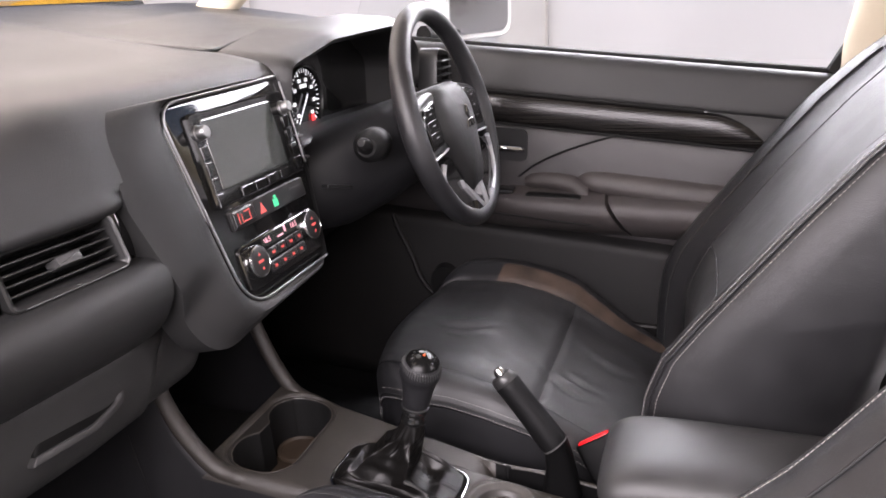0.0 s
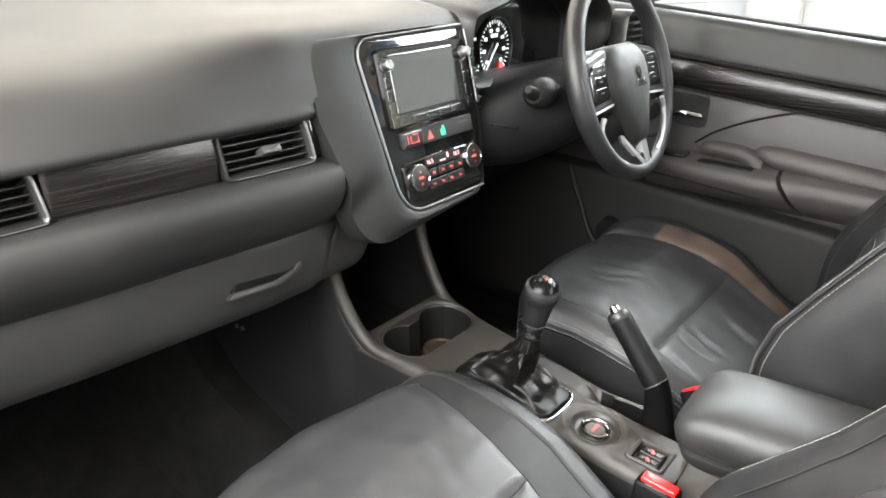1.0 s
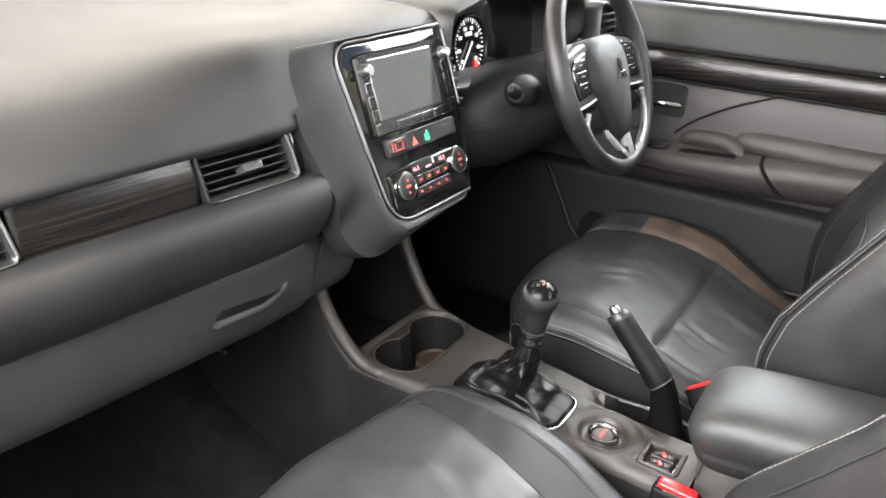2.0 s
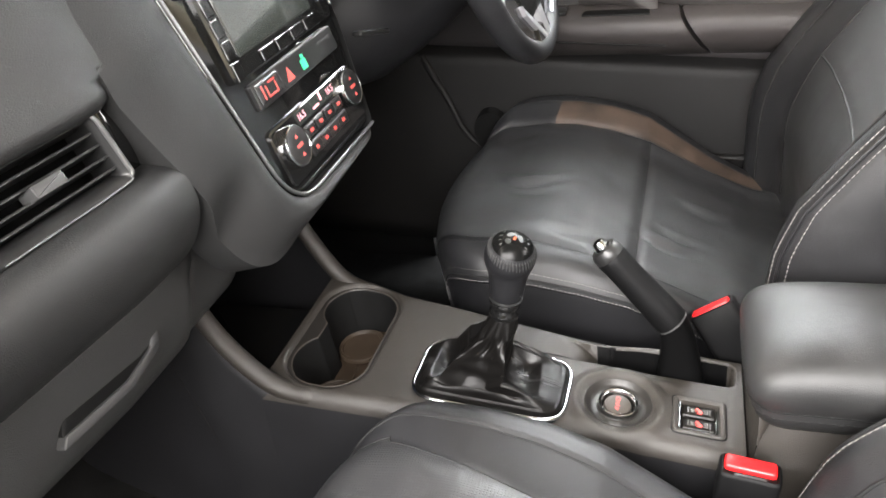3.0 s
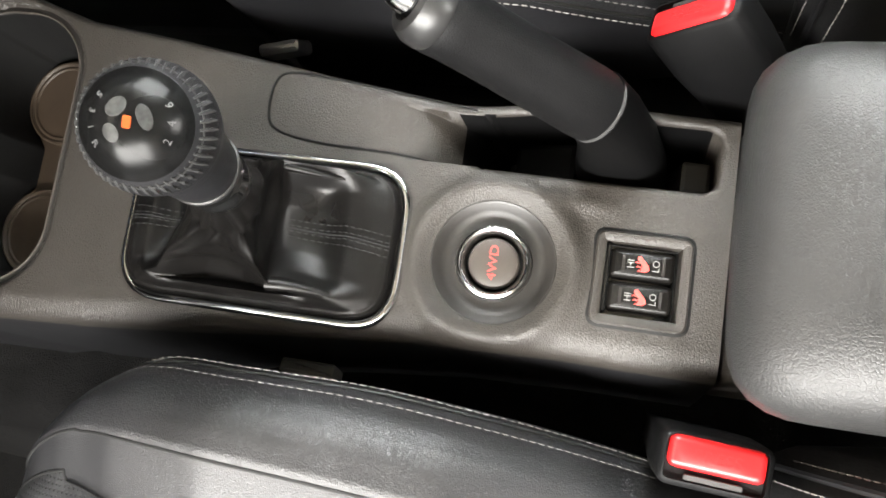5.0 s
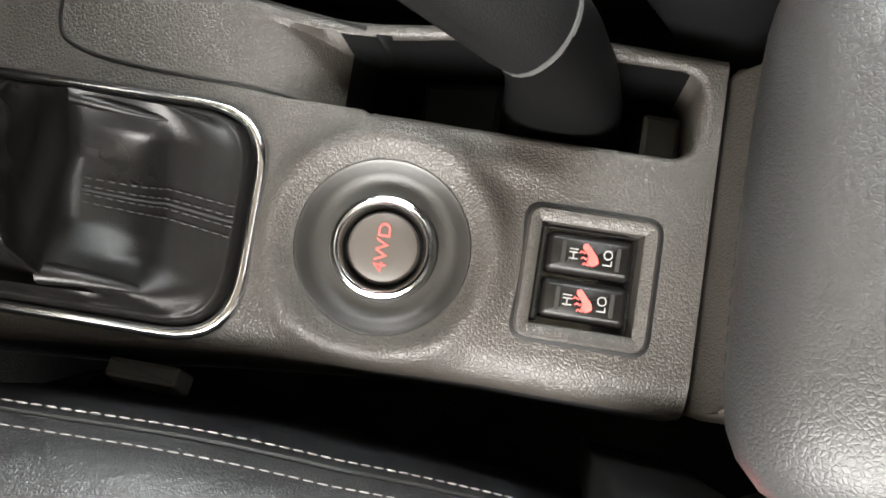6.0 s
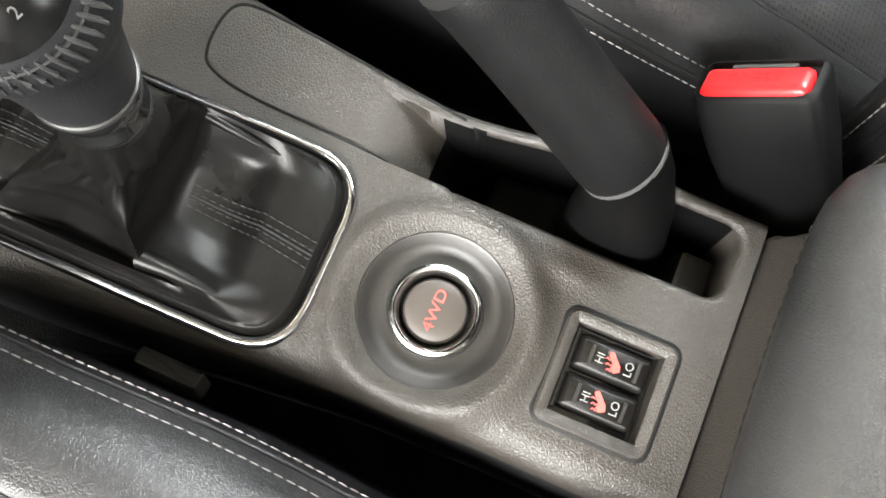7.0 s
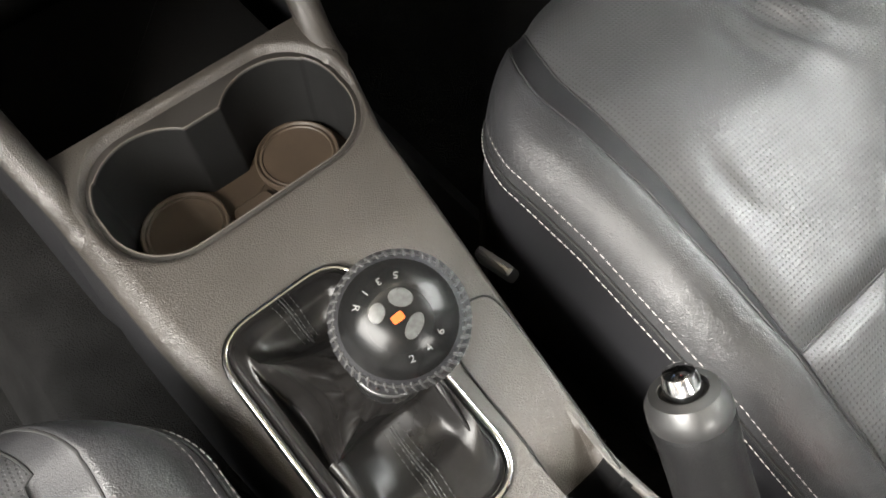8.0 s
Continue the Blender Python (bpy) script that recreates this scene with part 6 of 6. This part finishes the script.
for sx in (-1, 1):
    sp = flipped(rpoly([(0.055, -0.040), (0.148, -0.045), (0.152, 0.020), (0.120, 0.034), (0.055, 0.046)], 0.006), sx)
    s1 = part("spoke", slab(sp, WM, [(0, -0.014), (0, 0.0), (-0.003, 0.004), (-0.006, 0.004)]), SMOOTH, wheel, "satin black spoke with buttons")
    pad = flipped(rpoly([(0.074, -0.030), (0.128, -0.034), (0.128, 0.014), (0.112, 0.026), (0.072, 0.034)], 0.006), sx)
    part("button_pad", slab(pad, WM, [(0, 0.002), (0, 0.0065), (-0.002, 0.008), (-0.004, 0.008)]), GLOSS, s1)
    for q in range(3):
        part("wheel_button", slab(flipped(rect(0.080, -0.024 + 0.017 * q, 0.120, -0.010 + 0.017 * q, 0.003), sx), WM, [(0, 0.007), (0, 0.0084), (-0.0006, 0.0088), (-0.001, 0.0088)]), GLOSS, s1)
        part("caption_bar", slab(flipped(rect(0.094, -0.018 + 0.017 * q, 0.106, -0.0165 + 0.017 * q, 0.0003, 1), sx), WM, [(0, 0.0087), (0, 0.0091)]), GREYKNOB, s1, smooth=False)
    part("silver_edge", tube(spline([WM @ Vector((sx * 0.068, -0.040, 0.006)), WM @ Vector((sx * 0.10, -0.043, 0.006)), WM @ Vector((sx * 0.143, -0.046, 0.004))], 10), 0.0020, 8), SILVER, s1, "silver edge")
    ls = flipped(rpoly([(0.004, -0.156), (0.050, -0.150), (0.100, -0.122), (0.126, -0.074), (0.112, -0.052), (0.070, -0.050), (0.050, -0.075), (0.034, -0.104)], 0.006), sx)
    part("lower_spoke", slab(ls, WM, [(0, -0.014), (0, 0.001), (-0.003, 0.006), (-0.005, 0.006)]), GLOSS, wheel, "gloss black lower spoke")
    iv = rpoly([(0.004, -0.151), (0.026, -0.153), (0.020, -0.102), (-0.006, -0.100)] if sx > 0 else [(-0.064, -0.088), (-0.060, -0.104), (-0.004, -0.154), (0.006, -0.146)], 0.002)
    part("silver_leg", slab(iv, WM, [(0, 0.0), (0, 0.008), (-0.002, 0.011), (-0.003, 0.011)]), SILVER, wheel, "silver leg of the lower spoke")
    part("silver_line", tube(spline([WM @ Vector((sx * 0.062, -0.138, 0.008)), WM @ Vector((sx * 0.090, -0.122, 0.008)), WM @ Vector((sx * 0.112, -0.098, 0.007)), WM @ Vector((sx * 0.122, -0.074, 0.006)), WM @ Vector((sx * 0.114, -0.055, 0.010))], 18), 0.0044, 8), SILVER, wheel, "thin silver line of the lower spoke")
part("lower_bridge", slab(rpoly([(-0.04, -0.152), (0.04, -0.152), (0.03, -0.128), (-0.03, -0.128)], 0.006), WM, [(0, -0.012), (0, 0.006), (-0.003, 0.010), (-0.005, 0.010)]), GLOSS, wheel)
for k in range(3):
    a = math.pi / 2 + 2 * math.pi * k / 3
    d, e = Vector((math.cos(a), math.sin(a))), Vector((-math.sin(a), math.cos(a)))
    o = Vector((0, -0.012))
    lz = [o + d * 0.001, o + d * 0.0115 + e * -0.0066, o + d * 0.022, o + d * 0.0115 + e * 0.0066]
    part("emblem", slab(lz, WM, [(0, 0.020), (0, 0.0285), (-0.0008, 0.0292)]), CHROME, wheel, "chrome lozenge of the emblem", smooth=False)
col = thing("steering_column", (0.36, 0.27, 0.70), "black steering column shroud with stalks", "steering column")
cl = []
for y, z, rx, rz in ((0.205, 0.740, 0.048, 0.045), (0.215, 0.735, 0.064, 0.060), (0.24, 0.722, 0.090, 0.068), (0.28, 0.702, 0.130, 0.076), (0.32, 0.684, 0.172, 0.080), (0.36, 0.675, 0.185, 0.080), (0.42, 0.66, 0.18, 0.08)):
    cl.append([Vector((0.372 + rx * math.copysign(abs(math.cos(a)) ** 0.7, math.cos(a)), y + 0.05 * math.sin(a) * 0.2, z + rz * math.copysign(abs(math.sin(a)) ** 0.7, math.sin(a)))) for a in (2 * math.pi * k / 32 for k in range(32))])
part("shroud", loft(cl), SKIRT, col, "grained black shroud", angle=60)
part("stalk", tube(spline([(0.32, 0.250, 0.738), (0.25, 0.233, 0.744), (0.200, 0.226, 0.750)], 12), [0.011] * 6 + [0.012] * 6, 14), SMOOTH, col, "black wiper stalk")
part("stalk_tip", tube([(0.238, 0.230, 0.7450), (0.228, 0.2290, 0.746), (0.222, 0.2285, 0.7465), (0.216, 0.2280, 0.747), (0.198, 0.226, 0.749), (0.188, 0.225, 0.750)], [0.018, 0.0240, 0.0225, 0.0235, 0.022, 0.014], 20), MATT, col, "ribbed end of the stalk")
part("stalk_knob", tube([(0.190, 0.2255, 0.7495), (0.180, 0.224, 0.753), (0.170, 0.222, 0.758), (0.165, 0.221, 0.760)], [0.0105, 0.0100, 0.0085, 0.005], 16), MATT, col, "grey end of the stalk")
part("tilt_lever", box((0, 0, 0), (0.055, 0.012, 0.005), 0.002, pose(0.178, 0.268, 0.697, 0, 14, -12)), SMOOTH, col, "thin grey lever under the column")
# instrument cluster under its hood
clu = thing("instrument_cluster", (0.36, 0.36, 0.78), "instrument cluster with a lit white dial under a black hood", "instruments")
hl = rpoly([(0.120, 0.748), (0.575, 0.735), (0.585, 0.84), (0.50, 0.893), (0.24, 0.886), (0.124, 0.862)], [0.02, 0.02, 0.05, 0.05, 0.05, 0.012], 8)
hl = resample(hl, 96, (0.36, 0.74))
rows = []
for g, y in ((0.02, 0.40), (0.012, 0.32), (0.006, 0.300), (0.0, 0.293), (-0.006, 0.298), (-0.010, 0.32), (-0.018, 0.40), (-0.02, 0.42)):
    rows.append([Vector((p.x, y - 0.10 * max(0, (p.y - 0.79)) + 0.04 * min(1.0, max(0.0, (0.785 - p.y) / 0.035)) * (y < 0.37), p.y)) for p in grown(hl, g)])
part("hood", loft(rows, caps=(False, False)), DASH, clu, "black hood of the instruments", angle=70)
CM = axes((0, 0.390, 0), (1, 0, 0), (0, 0.0, 1))
face = part("face", slab([Vector((p.x, p.y)) for p in grown(hl, -0.016)], CM, [(0, -0.004), (0, 0.0)]), GLOSS, clu, "gloss black instrument face")
g = Vector((0.329, 0.792))
part("bezel", lathe(CM @ pose(g.x, g.y, 0), [(0.053, 0.0), (0.053, 0.006), (0.0515, 0.007), (0.050, 0.004)], 40, caps=(False, False)), SMOOTH, face, "thin dark bezel")
LIT = material("lit_white_marking", (0.8, 0.8, 0.8), 0.5, emit=((1, 1, 1), 0.5))
for k in range(29):
    a = radians(225 - 270 * k / 28)
    r0 = 0.041 if k % 4 else 0.038
    bmk = slab([Vector((q.x, q.y)) for q in rect(-0.0006 if k % 4 else -0.0012, r0, 0.0006 if k % 4 else 0.0012, 0.047, 0.0002, 1)], CM @ pose(g.x, g.y, 0.001) @ pose(0, 0, 0, 0, 0, math.degrees(a) - 90), [(0, 0), (0, 0.0006)])
    part("tick", bmk, LIT, face, smooth=False)
for k in range(8):
    a = radians(225 - 270 * k / 7)
    part("figure_bar", slab(rect(-0.0042, -0.0028, 0.0042, 0.0028, 0.001, 1), CM @ pose(g.x + 0.031 * math.cos(a), g.y + 0.031 * math.sin(a), 0.001), [(0, 0), (0, 0.0006)]), LIT, face, smooth=False)
part("needle", slab(rpoly([(-0.0016, -0.01), (0.0016, -0.01), (0.0008, 0.045), (-0.0008, 0.045)], 0.0004), CM @ pose(g.x, g.y, 0.004, 0, 0, 140), [(0, 0), (0, 0.001)]), LIT, face, "white needle")
part("warning_lamp", slab(rect(-0.005, -0.007, 0.005, 0.007, 0.002, 2), CM @ pose(g.x + 0.020, g.y - 0.032, 0.0025), [(0, 0), (0, 0.0006)]), material("red_warning_lamp", (0.6, 0.02, 0.02), 0.5, emit=((1, 0.05, 0.05), 1.5)), face, "lit red warning lamp", smooth=False)
REDLAMP = bpy.data.materials["red_warning_lamp"]
for px, pz, w, h, mt in ((0.258, 0.806, 0.006, 0.004, REDLAMP), (0.256, 0.797, 0.005, 0.004, REDLAMP), (0.270, 0.812, 0.003, 0.002, LIT), (0.283, 0.772, 0.002, 0.008, LIT), (0.279, 0.758, 0.004, 0.003, LIT), (0.268, 0.756, 0.003, 0.004, LIT), (0.329, 0.813, 0.010, 0.003, LIT)):
    part("lamp_mark", slab(rect(-w, -h, w, h, 0.001, 2), CM @ pose(px, pz, 0.001), [(0, 0), (0, 0.0006)]), mt, face, smooth=False)
# outlet at the driver's side
dv = part("air_vent", slab(rpoly([(0.585, 0.73), (0.65, 0.725), (0.65, 0.83), (0.60, 0.84)], 0.012), axes((0, 0.325, 0), (1, -0.1, 0), (0, 0, 1)), [(0.006, -0.03), (0.006, 0.0), (0.003, 0.006), (-0.002, 0.004), (-0.004, -0.01)]), SMOOTH, dash, "upright slatted driver's air vent")
for k in range(7):
    part("slat", box((0.616, 0.318 - 0.0616, 0.745 + 0.0125 * k), (0.05, 0.014, 0.0025), 0.001, pose(0, 0, 0)), SMOOTH, dv)
